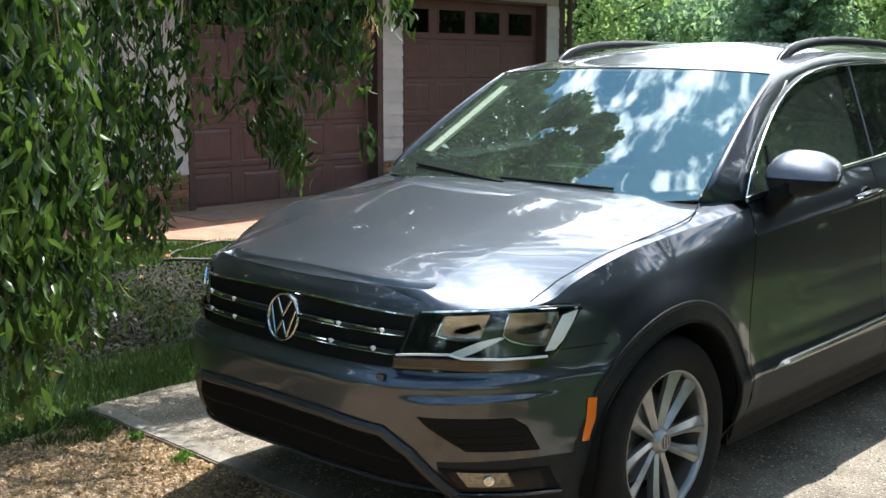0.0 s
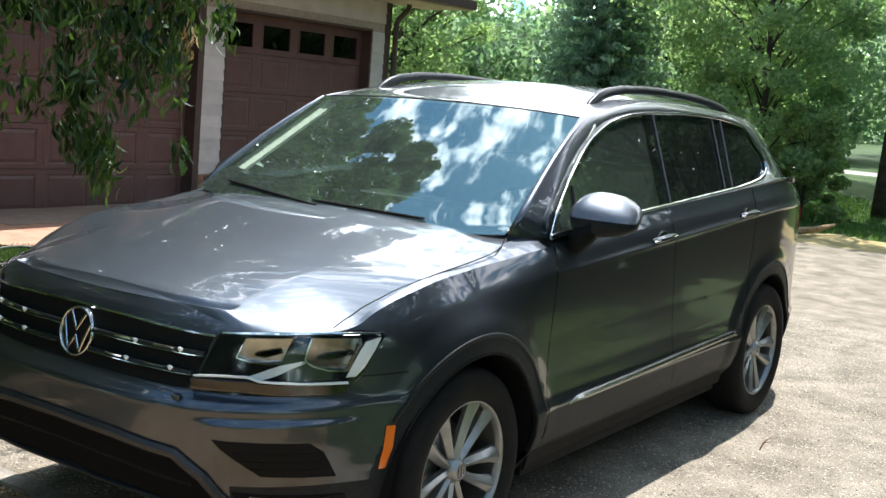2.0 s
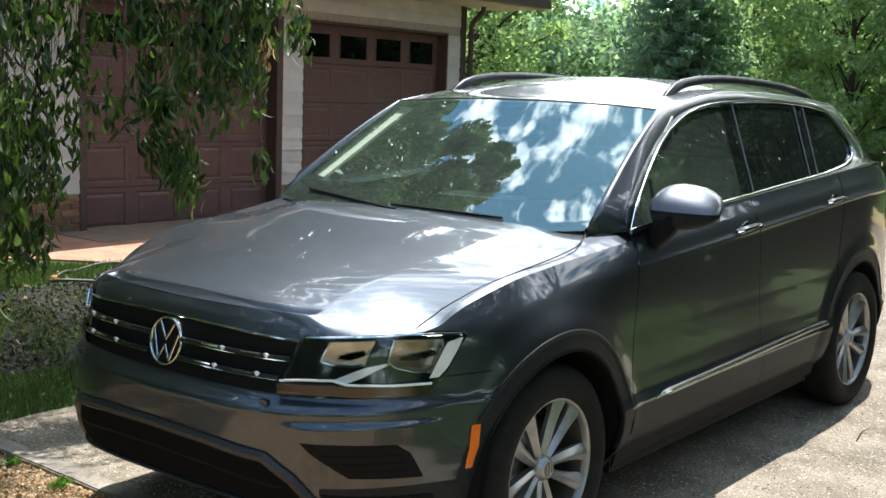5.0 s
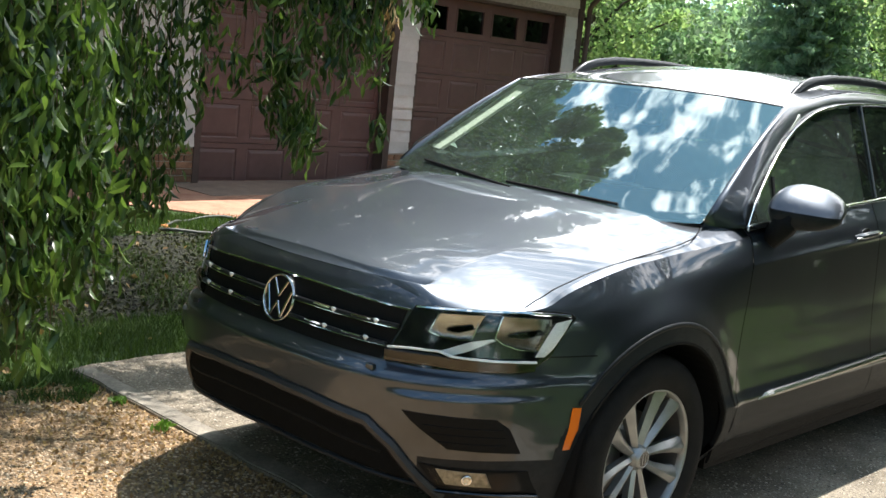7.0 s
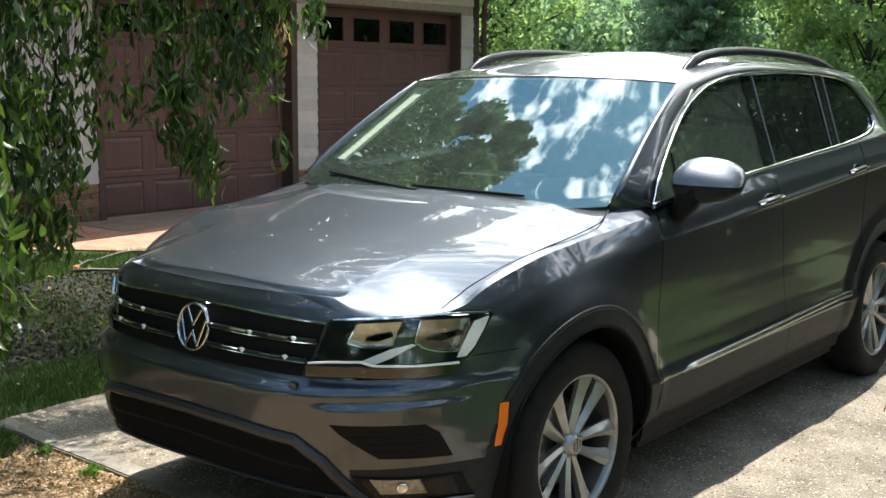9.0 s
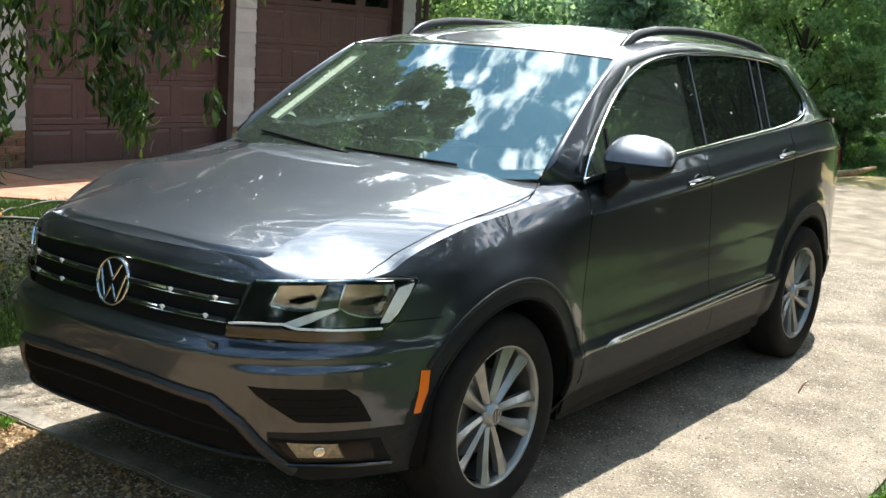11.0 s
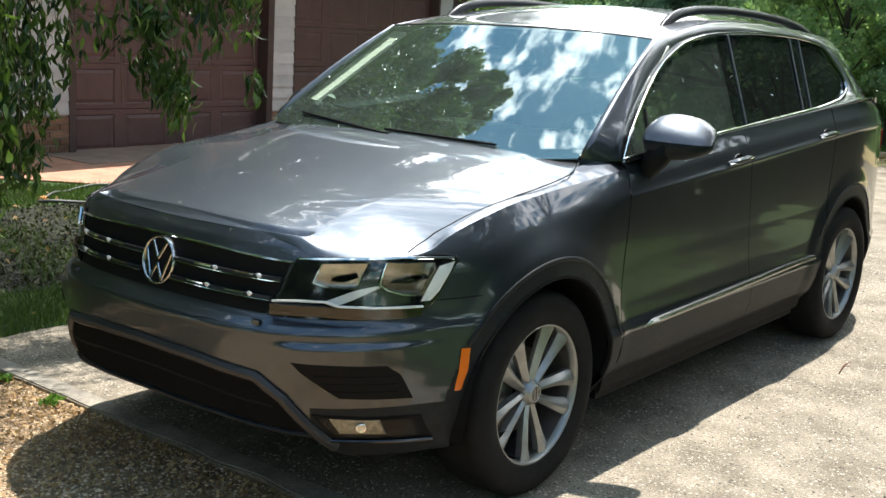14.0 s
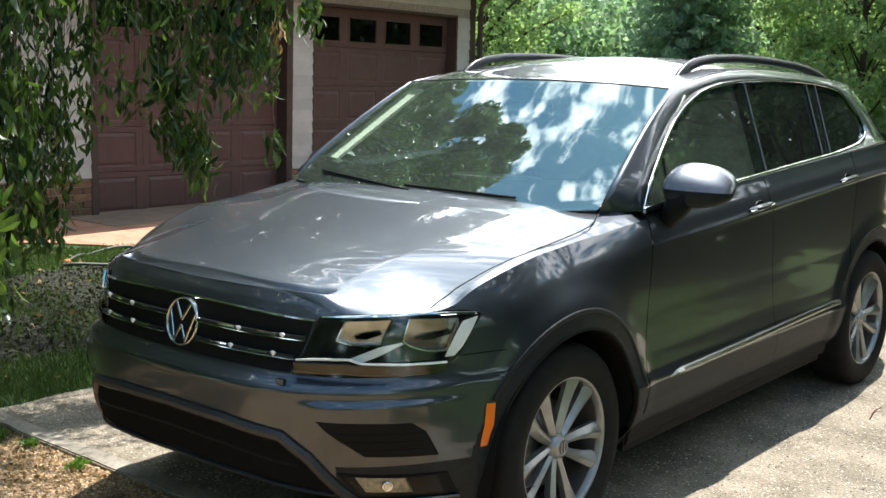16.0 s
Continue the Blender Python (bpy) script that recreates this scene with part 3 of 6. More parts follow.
def hood_z(x, y):
    x = abs(x)
    xc, xe, zb = hood_crease(y), hood_half(y), hood_edge_z(y)
    z = hood_mid(y) - hood_crown(y) * (min(x, xc) / xc) ** 2
    if x > xc:
        w, z0 = max(1e-4, xe - xc), hood_mid(y) - hood_crown(y)
        t = min(1.0, (x - xc) / w)
        m = min(.85, (2 * hood_crown(y) / xc + .11) * w / max(.01, z0 - zb))
        z = z0 + (zb - z0) * (m * t + (1 - m) * t ** 2.3) - .007 * math.sin(math.pi * t) * smooth_step(-.15, .25, y)
    # the lip above the grille
    d, deep = y - hood_front(x), .030 + .025 * smooth_step(.3, .5, x)
    if d < deep and x < xc + .012:
        z += (zb - z) * (1 - max(0.0, d) / deep) * smooth_step(xc + .012, xc, x)
    return z


def hood_columns(xc, xe):
    """Places across the hood, with one on each crease."""
    w = min(.026, .3 * (xe - xc))
    half = [xc * i / 40 for i in range(40)] + [xc + w * i / 5 for i in range(5)] + [xc + w + (xe - xc - w) * (i / 34) ** .9 for i in range(35)]
    return [-x for x in half[:0:-1]] + half


rows = []
for k in range(76):
    th = radians(90 * (k / 75) ** 1.35)
    y = -.83 * math.cos(th)
    for _ in range(40):
        zb = hood_edge_z(y)
        y = .5 * y + .5 * nose_y(zb) * math.cos(th)
    zb = hood_edge_z(y)
    xe = base_x(0, zb) * math.sin(th) ** (2 / POW) - inset(y)
    if xe < .02:
        xe = .02
    xs = hood_columns(min(hood_crease(y), .86 * xe), xe)
    rows.append([(x, y, hood_z(x, y) if abs(x) < xe - 1e-6 else zb) for x in xs])
for k in range(1, 33):
    row = []
    for x in hood_columns(hood_crease(.35 * k / 32), .872):
        y1 = .355 - .012 * (abs(x) / .77) ** 2 + .13 * smooth_step(.76, .868, abs(x))
        y = y1 * k / 32
        xe = hood_half(y)
        edge = abs(x) > .8719
        if abs(x) > hood_crease(y) + .03:
            x = math.copysign(hood_crease(y) + .03 + (abs(x) - hood_crease(y) - .03) * (xe - hood_crease(y) - .03) / (.872 - hood_crease(y) - .03), x)
        row.append((x, y, hood_edge_z(y) if edge else hood_z(x, y)))
    rows.append(row)
rows = [list(c) for c in zip(*rows)]
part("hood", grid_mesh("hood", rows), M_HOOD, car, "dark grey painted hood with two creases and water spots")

# shut lines: narrow dark grooves
for sg in (1, -1):
    bm = bmesh.new()
    pts = [(.748, -.561), (.749, -.516), (.759, -.457), (.777, -.396), (.796, -.306), (.816, -.192), (.826, -.057), (.827, .115), (.823, .185), (.808, .235), (.786, .285), (.748, .35)]
    fine = []
    for (xa, ya), (xb, yb) in zip(pts, pts[1:]):
        for k in range(5):
            t = k / 5
            x, y = xa + (xb - xa) * t, ya + (yb - ya) * t
            fine.append((sg * x, y, hood_z(x, y) - .001))
    sweep(bm, fine, (sg * .35, 0, .9), .0045, .0022)
    part("hood_seam", bm, M_BLACK, car)
    bm = bmesh.new()
    sweep(bm, [nose(sg * x, .758, -.002) for x in (.812, .83, .845, .86, .872)], [Vector((sg, -.6, 0))] * 5, .004, .0035)
    part("bumper_seam", bm, M_BLACK, car)

# undertray behind the bumper's foot
rows = []
for x in [-.86 + 1.72 * i / 40 for i in range(41)]:
    f = .366 - .10 * smooth_step(.55, .68, abs(x))
    p = nose(x, f + .004, 0)
    rows.append([tuple(p), (x * .97, p.y + .10, f - .03), (x * .95, max(-.45, p.y + .12), .245)])
part("undertray", grid_mesh("undertray", rows), M_BLACK, car, "black undertray")
# dark belly and wheel wells
bm = bmesh.new()
box(bm, -.70, .70, -.62, 3.45, .24, .62)
# a wider, lower box added to deepen the shade beside the sills
box(bm, -.83, .83, .46, 2.33, .215, .60)
part("underbody", bm, M_BLACK, car, "black underbody")
bm = bmesh.new()
box(bm, -.845, .845, .45, 2.62, .34, .98)
part("inner_body", bm, M_BLACK, car)
for c in (0.0, WB):
    for sg in (1, -1):
        bm = bmesh.new()
        arc = [radians(a) for a in range(-14, 195, 6)]
        rings = [[bm.verts.new((sg * min(x, base_x(c + r * math.cos(a), RT + r * math.sin(a)) - .012), c + r * math.cos(a), RT + r * math.sin(a))) for a in arc] for x, r in ((.89, .417), (.58, .417), (.58, .02))]
        for A, B in zip(rings, rings[1:]):
            for j in range(len(arc) - 1):
                bm.faces.new((A[j], A[j + 1], B[j + 1], B[j]))
        part("wheel_well", bm, M_BLACK, car, "black wheel well lining")
        bm = bmesh.new()
        arc = [radians(a) for a in range(-14, 195, 5)]
        pts = [flank(c + .413 * math.cos(a), RT + .413 * math.sin(a), -.016, sg) if .30 < RT + .413 * math.sin(a) else None for a in arc]
        pts = [p for p in pts if p is not None]
        sweep(bm, pts, Vector((sg, 0, 0)), .014, .018)
        part("arch_lip", bm, M_BLACK, car, "black wheel arch lip")

# a narrow bead where the cladding meets the paint
for c, a0, a1 in ((0.0, 16, 150), (WB, 22, 150)):
    for sg in (1, -1):
        bm = bmesh.new()
        pts = [flank(c + .474 * math.cos(radians(a)), RT + .474 * math.sin(radians(a)), .0005, sg) for a in range(a0, a1, 3)]
        sweep(bm, pts, Vector((sg, 0, .1)), .016, .0035, .7)
        part("arch_bead", bm, M_CLAD, car, "dark bead along the wheel arch", smooth=True)

# wheels


def build_wheel(sg, y):
    w = part("wheel", bmesh.new(), None, car, "ten-spoke alloy wheel with black tyre")
    o = (sg * (.875 if y < 1 else .888), y, RT)
    bm = bmesh.new()
    prof = [(-.215, .243), (-.218, .275), (-.205, .325), (-.18, .347), (-.15, .3545), (-.03, .3545), (-.006, .347), (.012, .328), (.018, .300), (.016, .276), (.008, .256), (.004, .243), (-.02, .236)]
    lathe(bm, prof, o, (sg, 0, 0), 72)
    part("tyre", bm, M_RUBBER, w, "black rubber tyre", smooth=True)
    bm = bmesh.new()
    lathe(bm, [(-.03, .229), (-.004, .234), (.004, .239), (.004, .2435), (-.004, .2445)], o, (sg, 0, 0), 64)
    part("rim", bm, M_ALLOY, w, smooth=True)
    # the barrel takes a darker metal than the rim: its shade is colour
    bm = bmesh.new()
    lathe(bm, [(-.20, .228), (-.12, .215), (-.018, .223)], o, (sg, 0, 0), 64)
    part("rim_barrel", bm, M_BRAKE, w, "inner rim, coloured darker for its shade", smooth=True)
    # each spoke widens outwards and has a ridge along it
    for k in range(10):
        bm = bmesh.new()
        a = math.tau * (k + .18) / 10
        lean = .085 if k % 2 else -.085
        secs = []
        for r, half, d in ((.036, .0125, -.026), (.08, .0145, -.022), (.14, .0185, -.016), (.19, .024, -.009), (.235, .034, -.003)):
            aa = a + lean * (r - .04) / .2
            ca, sa = math.cos(aa), math.sin(aa)
            sec = []
            for q, dd in ((-1, -.034), (-1, -.010), (-.30, 0), (.05, -.001), (1, -.018), (1, -.034)):
                py, pz = r * ca - q * half * sa, r * sa + q * half * ca
                sec.append(bm.verts.new((o[0] + sg * (d + dd), y + py, RT + pz)))
            secs.append(sec)
        for A, B in zip(secs, secs[1:]):
            for j in range(6):
                bm.faces.new((A[j], A[(j + 1) % 6], B[(j + 1) % 6], B[j]))
        bm.faces.new(secs[0])
        bm.faces.new(secs[-1])
        bmesh.ops.recalc_face_normals(bm, faces=bm.faces)
        for e in bm.edges:
            e.smooth = len(e.link_faces) < 2 or e.calc_face_angle() < .5
        part("spoke", bm, M_ALLOY, w, smooth=True)
    bm = bmesh.new()
    lathe(bm, [(-.06, .046), (-.030, .045), (-.024, .040), (-.018, .036), (-.012, .034), (-.010, .030), (-.010, .001)], o, (sg, 0, 0), 32)
    part("hub", bm, M_ALLOY, w, smooth=True)
    bm = bmesh.new()
    lathe(bm, [(-.0095, .0275), (-.0095, .001)], o, (sg, 0, 0), 32)
    part("hub_cap", bm, M_GLOSSBLACK, w, "dark hub cap")
    bm = bmesh.new()
    lathe(bm, [(-.0105, .031), (-.008, .029), (-.008, .0265), (-.0105, .025)], o, (sg, 0, 0), 32)
    for d in (-1, 1):
        box(bm, *sorted((o[0] + sg * -.011, o[0] + sg * -.0075)), y + d * .008 - .002, y + d * .008 + .002, RT - .018, RT + .018)
    part("hub_emblem", bm, M_ALLOY, w, "small round chrome hub emblem")
    bm = bmesh.new()
    lathe(bm, [(-.11, .15), (-.085, .15), (-.085, .03)], o, (sg, 0, 0), 40)
    part("brake_disc", bm, M_BRAKE, w, smooth=True)
    bm = bmesh.new()
    lathe(bm, [(-.13, .24), (-.125, .02)], o, (sg, 0, 0), 40)
    part("wheel_back", bm, M_BLACK, w)


for y in (0.0, WB):
    for sg in (1, -1):
        build_wheel(sg, y)

# ---- greenhouse ----


def glass_x(z):
    return .868 - .417 * (z - 1.14)


WIN = [(.445, 1.118), (.53, 1.195), (.609, 1.251), (.69, 1.307), (.769, 1.357), (.865, 1.412), (.962, 1.457), (1.06, 1.492), (1.154, 1.520), (1.26, 1.541), (1.377, 1.556), (1.5, 1.565), (1.622, 1.570),
       (1.78, 1.573), (1.933, 1.574), (2.14, 1.570), (2.353, 1.561), (2.53, 1.546), (2.65, 1.528), (2.72, 1.495), (2.78, 1.44), (2.83, 1.385), (2.852, 1.345), (2.845, 1.315), (2.79, 1.285),
       (2.70, 1.262), (2.55, 1.245), (2.376, 1.230), (2.15, 1.217), (1.9, 1.204), (1.7, 1.193), (1.506, 1.182), (1.35, 1.174), (1.225, 1.167), (1.0, 1.153), (.8, 1.141), (.6, 1.128)]
A0, A1 = Vector((.772, .342, 1.146)), Vector((.672, .968, 1.538))


def frame_edge(i):
    """The outer edge of the painted window surround, point by point with WIN."""
    y, z = WIN[i]
    if i == 0:
        return Vector((.840, .372, 1.122))
    if i <= 8:
        t = (i - 1) / 7
        return A0.lerp(A1, t) + Vector((0, -.01 * math.sin(math.pi * t), .012 * math.sin(math.pi * t)))
    if i <= 18:
        yy = .968 + (2.95 - .968) * (i - 8) / 10
        return Vector((.672 - .010 * (i - 8), yy, roof_edge(yy)))
    if i <= 24:
        return Vector(D_EDGE[i - 19])
    yy = min(y, 3.3) if i > 26 else (3.12 if i == 25 else 2.85)
    return Vector((door_x(yy, belt_z(yy)), yy, belt_z(yy)))


D_EDGE = [(.590, 3.07, 1.565), (.625, 3.16, 1.495), (.665, 3.235, 1.405), (.705, 3.305, 1.305), (.755, 3.37, 1.205), (.815, 3.32, 1.20)]
roof_edge = curve_table([(.968, 1.538), (1.1, 1.560), (1.25, 1.585), (1.5, 1.612), (1.8, 1.622), (2.2, 1.617), (2.5, 1.603), (2.8, 1.588), (3.1, 1.566)])
for sg in (1, -1):
    n = len(WIN)
    inner = [Vector((glass_x(z), y, z)) for y, z in WIN]
    outer = [frame_edge(i) for i in range(n)]
    mid = [(a * .66 + b * .34) + Vector((.010, 0, .002)) for a, b in zip(inner, outer)]
    roll = [(a * .20 + b * .80) + Vector((.016, -.004, .007)) for a, b in zip(inner, outer)]
    # the front pillars stand proud of the glass
    lip = [p.copy() for p in outer]
    for i in range(1, 11):
        out = Vector((.48, -.87, .03)) * (.075 * smooth_step(0, 2, i) * smooth_step(10.5, 6, i)) * (1 if sg > 0 else .2)
        outer[i] = outer[i] + out
        lip[i] = lip[i] + Vector((0, .01, -.008))
        mid[i] = inner[i] * .66 + outer[i] * .34 + Vector((.008, -.001, .004))
        roll[i] = inner[i] * .20 + outer[i] * .80 + Vector((.007, -.003, .005))
    # their feet run down onto the fender beside the hood's corner
    mid[0], roll[0], outer[0] = [Vector((x, y, hood_z(x, min(y, .40)) - .004)) for x, y in ((.842, .425), (.803, .370), (.766, .334))]
    deep = [p - Vector((.03, 0, .0)) for p in inner]
    verts = [(sg * p.x, p.y, p.z) for ring in (deep, inner, mid, roll, outer, lip) for p in ring]
    faces = []
    for k in range(5):
        for i in range(n):
            if (k == 4 and not 0 < i < 10) or (k > 1 and i == n - 1):
                continue
            f = (k * n + i, k * n + (i + 1) % n, (k + 1) * n + (i + 1) % n, (k + 1) * n + i)
            faces.append(f if sg > 0 else f[::-1])
    part("window_surround", mesh_from("window_surround", verts, faces), M_PAINT, car, "dark grey painted pillars and roof sides")
    # chrome round the windows, heavier along the belt
    bm = bmesh.new()
    ups = [Vector((sg * (p.x + .001), p.y, p.z)) for p in inner]
    low = list(range(22, n)) + [0]
    sweep(bm, [ups[i] for i in low], Vector((sg, 0, .2)), .020, .010)
    part("belt_trim", bm, M_CHROME, car, "chrome belt line trim")
    bm = bmesh.new()
    sweep(bm, [ups[i] for i in range(0, 23)], Vector((sg, 0, .4)), .012, .008)
    part("window_trim", bm, M_CHROME, car, "slim chrome window trim")
    # panes between black pillars
    top_of = lambda y: float(np.interp(y, [w[0] for w in WIN[:20]], [w[1] for w in WIN[:20]]))
    low_of = lambda y: float(np.interp(y, [w[0] for w in WIN[:22:-1]], [w[1] for w in WIN[:22:-1]]))
    lean = lambda y0, z: y0 + .17 * (z - 1.18)

    def pane(name, ya, yb, material, label, off, slant=(1, 1), steps=24):
        rows = []
        for i in range(steps + 1):
            t = i / steps
            yl = ya + (yb - ya) * t
            k = slant[0] + (slant[1] - slant[0]) * t
            yt = yl + k * .17 * .36
            zl, zt = low_of(max(yl, .45)), top_of(yt)
            if yt > 2.72:
                zt = float(np.interp(yt, [2.72, 2.78, 2.83, 2.86], [1.495, 1.44, 1.385, 1.33]))
            rows.append([(sg * (glass_x(zl + (zt - zl) * j / 8) + off), yl + (yt - yl) * j / 8, zl + (zt - zl) * j / 8) for j in range(9)])
        me = grid_mesh(name, rows[::-1] if sg > 0 else rows)
        ob = part(name, me, material, car, label)
        return ob

    pane("front_side_glass", .452, 1.43, M_SIDEGLASS, "lightly tinted front side window", -.004, (0, 1)).visible_shadow = False
    pane("rear_side_glass", 1.53, 2.20, M_PRIVACY, "dark privacy glass of the rear door", -.004, (1, 1.2))
    pane("quarter_glass", 2.30, 2.80, M_PRIVACY, "dark privacy quarter glass", -.004, (1.3, .1))
    pane("b_pillar_cover", 1.43, 1.53, M_PILLAR, "black pillar cover", -.002, (1, 1), 3)
    pane("c_pillar_cover", 2.20, 2.30, M_PILLAR, "black pillar cover", -.002, (1.2, 1.3), 3)
    # slim grey dividers beside the rear pillar, and one at the door's rear edge
    for yd, k in ((1.535, 1.0), (2.20, 1.2), (2.30, 1.3)):
        bm = bmesh.new()
        yt = yd + k * .17 * .36
        za, zb = low_of(yd) + .012, top_of(yt) - .008
        sweep(bm, [(sg * (glass_x(za + (zb - za) * j / 6) + .001), yd + (yt - yd) * j / 6, za + (zb - za) * j / 6) for j in range(7)], Vector((sg, 0, .3)), .008, .006)
        part("window_divider", bm, M_DIVIDER, car, "slim grey window divider")
    bm = bmesh.new()
    sweep(bm, [(sg * (glass_x(z) - .002), .66 + .30 * (z - 1.13), z) for z in (1.135, 1.2, 1.26, 1.285)], Vector((sg, 0, .3)), .016, .006)
    part("quarter_light_bar", bm, M_BLACK, car)

# windshield, roof, tail
# the glass bows outwards alike at foot and head
NS = Vector((0, -.537, .8435))


def W0(x):
    q = (abs(x) / .772) ** 2.2
    return Vector((x, .245, 1.111)).lerp(Vector((x, .342, 1.146)), q)


def W1(x):
    q = (abs(x) / .672) ** 2.2
    return Vector((x, .950, 1.5605)).lerp(Vector((x, .968, 1.538)), q)


rows = []
for i in range(41):
    q = -1 + 2 * i / 40
    a, b = W0(q * .772), W1(q * .672)
    col = []
    for j in range(25):
        t = -.06 + 1.06 * j / 24
        p = a.lerp(b, t) + Vector((0, -.005, .008)) * math.sin(math.pi * max(0, t))
        col.append(tuple(p))
    rows.append(col)
ws = part("windshield", grid_mesh("windshield", rows[::-1]), M_SCREEN, car, "sloping windshield that mirrors sky and trees")
ws.visible_shadow = False
rows = []
ROOF_END = 3.05
for i in range(49):
    q = -1 + 2 * i / 48
    col = []
    for j in range(41):
        t = j / 40
        e = .672 - .086 * t
        y0 = W1(q * .672).y + .004
        y = y0 + (ROOF_END - y0) * t
        ze = roof_edge(y)
        crown = .0225 + .030 * smooth_step(.95, 1.6, y)
        z = ze + crown * (1 - abs(q) ** 2.2) if j else W1(q * .672).z
        col.append((q * e, y, z))
    rows.append(col)
part("roof", grid_mesh("roof", rows), M_PAINT, car, "dark grey painted roof")
bm = bmesh.new()
sweep(bm, [W1(-.672 + 1.344 * k / 24) + Vector((0, .001, -.001)) for k in range(25)], Vector((0, -.5, .8)), .010, .003)
part("windshield_seal", bm, M_BLACK, car)
rows = []
for i in range(41):
    q = -1 + 2 * i / 40
    a, b = W0(q * .764), W1(q * .666)
    rows.append([tuple(a.lerp(b, t) + Vector((0, .004, -.006))) for t in (-.03, .09, .19)])
part("windshield_border", grid_mesh("windshield_border", rows), M_GLOSSBLACK, car, "black border at the windshield's foot")
# tail: roof spoiler edge, rear window, tailgate
rows = []
for i in range(25):
    q = -1 + 2 * i / 24
    prof = [(.586, ROOF_END, roof_edge(ROOF_END) + .05 * (1 - q * q)), (.59, 3.07, 1.565 + .05 * (1 - q * q)), (.625, 3.16, 1.495 + .02 * (1 - q * q)), (.665, 3.235, 1.405), (.705, 3.305, 1.305), (.755, 3.37, 1.205), (.80, 3.43, 1.09), (.80, 3.5, 1.0)]
    rows.append([(q * x, y + .08 * (1 - q * q), z) for x, y, z in prof])
part("tailgate", grid_mesh("tailgate", rows), M_PAINT, car, "dark grey painted tailgate")
for sg in (1, -1):
    bm = bmesh.new()
    pts = [hull(2.8 + t / 100, 1.02) for t in (48, 54, 60, 66, 72)]
    pts = [Vector((sg * p.x, p.y, p.z)) for p in pts]
    sweep(bm, pts, [Vector((sg * .7, .7, 0))] * 5, .12, .008)
    part("tail_lamp", bm, M_RED, car, "red tail lamp")
    # roof rail on two feet
    rail = part("roof_rail", bmesh.new(), None, car, "dark grey roof rail")
    bm = bmesh.new()
    rp = [(1.205, 1.578), (1.235, 1.598), (1.27, 1.624), (1.32, 1.648), (1.40, 1.664), (1.55, 1.678), (1.75, 1.685), (1.95, 1.684), (2.2, 1.676), (2.45, 1.662), (2.65, 1.643), (2.78, 1.622), (2.86, 1.602), (2.91, 1.588)]
    sweep(bm, [(sg * (.566 - .012 * (y - 1.2)), y, z - .044 + .012 * smooth_step(1.2, 1.5, y)) for y, z in rp], Vector((0, 0, 1)), .032, .036, .5)
    part("bar", bm, M_RAIL, rail, smooth=True)

# door mirrors
for sg in (1, -1):
    MX, MZ = (.982, 1.184) if sg > 0 else (.942, 1.176)
    mir = part("door_mirror", bmesh.new(), None, car, "grey painted door mirror on a black foot")
    bm = bmesh.new()
    bmesh.ops.create_uvsphere(bm, u_segments=36, v_segments=20, radius=1)
    for v in bm.verts:
        c = v.co
        ex = lambda a: math.copysign(abs(a) ** .76, a)
        x, y, z = ex(c.x), ex(c.y), ex(c.z)
        taper = 1 - .20 * x - .16 * max(0, x) ** 2
        v.co = Vector((sg * (MX + .114 * x), .655 + .085 * max(0, z) ** 1.3 + .07 * y * (1 - .15 * x) + .045 * x, MZ + (.088 if z > 0 else .066) * z * taper - .006 * x))
    cap = [f for f in bm.faces]
    low = [f for f in bm.faces if f.calc_center_median().z < MZ - .006 * abs(f.calc_center_median().x - sg * MX) / .111]
    bmesh.ops.delete(bm, geom=low, context="FACES")
    part("mirror_cap", bm, M_PAINT, mir, "grey painted mirror cap", smooth=True)
    bm = bmesh.new()
    bmesh.ops.create_uvsphere(bm, u_segments=36, v_segments=20, radius=1)
    for v in bm.verts:
        c = v.co
        ex = lambda a: math.copysign(abs(a) ** .76, a)
        x, y, z = ex(c.x), ex(c.y), ex(c.z)
        v.co = Vector((sg * (MX + .111 * x), .657 + .085 * max(0, z) ** 1.3 + .067 * y * (1 - .15 * x) + .045 * x, MZ - .002 + (.085 if z > 0 else .064) * z * (1 - .20 * x - .16 * max(0, x) ** 2) - .006 * x))
    part("mirror_base", bm, M_CLAD, mir, "black lower mirror shell", smooth=True)
    bm = bmesh.new()
    sweep(bm, [(sg * .885, .60, 1.055), (sg * .900, .615, 1.085), (sg * .915, .632, 1.115), (sg * .932, .648, 1.155)], Vector((0, -1, 0)), .085, .065, .5, taper=[.65, .85, 1.05, 1.15])
    part("mirror_foot", bm, M_BLACK, mir, "black mirror foot", smooth=True)

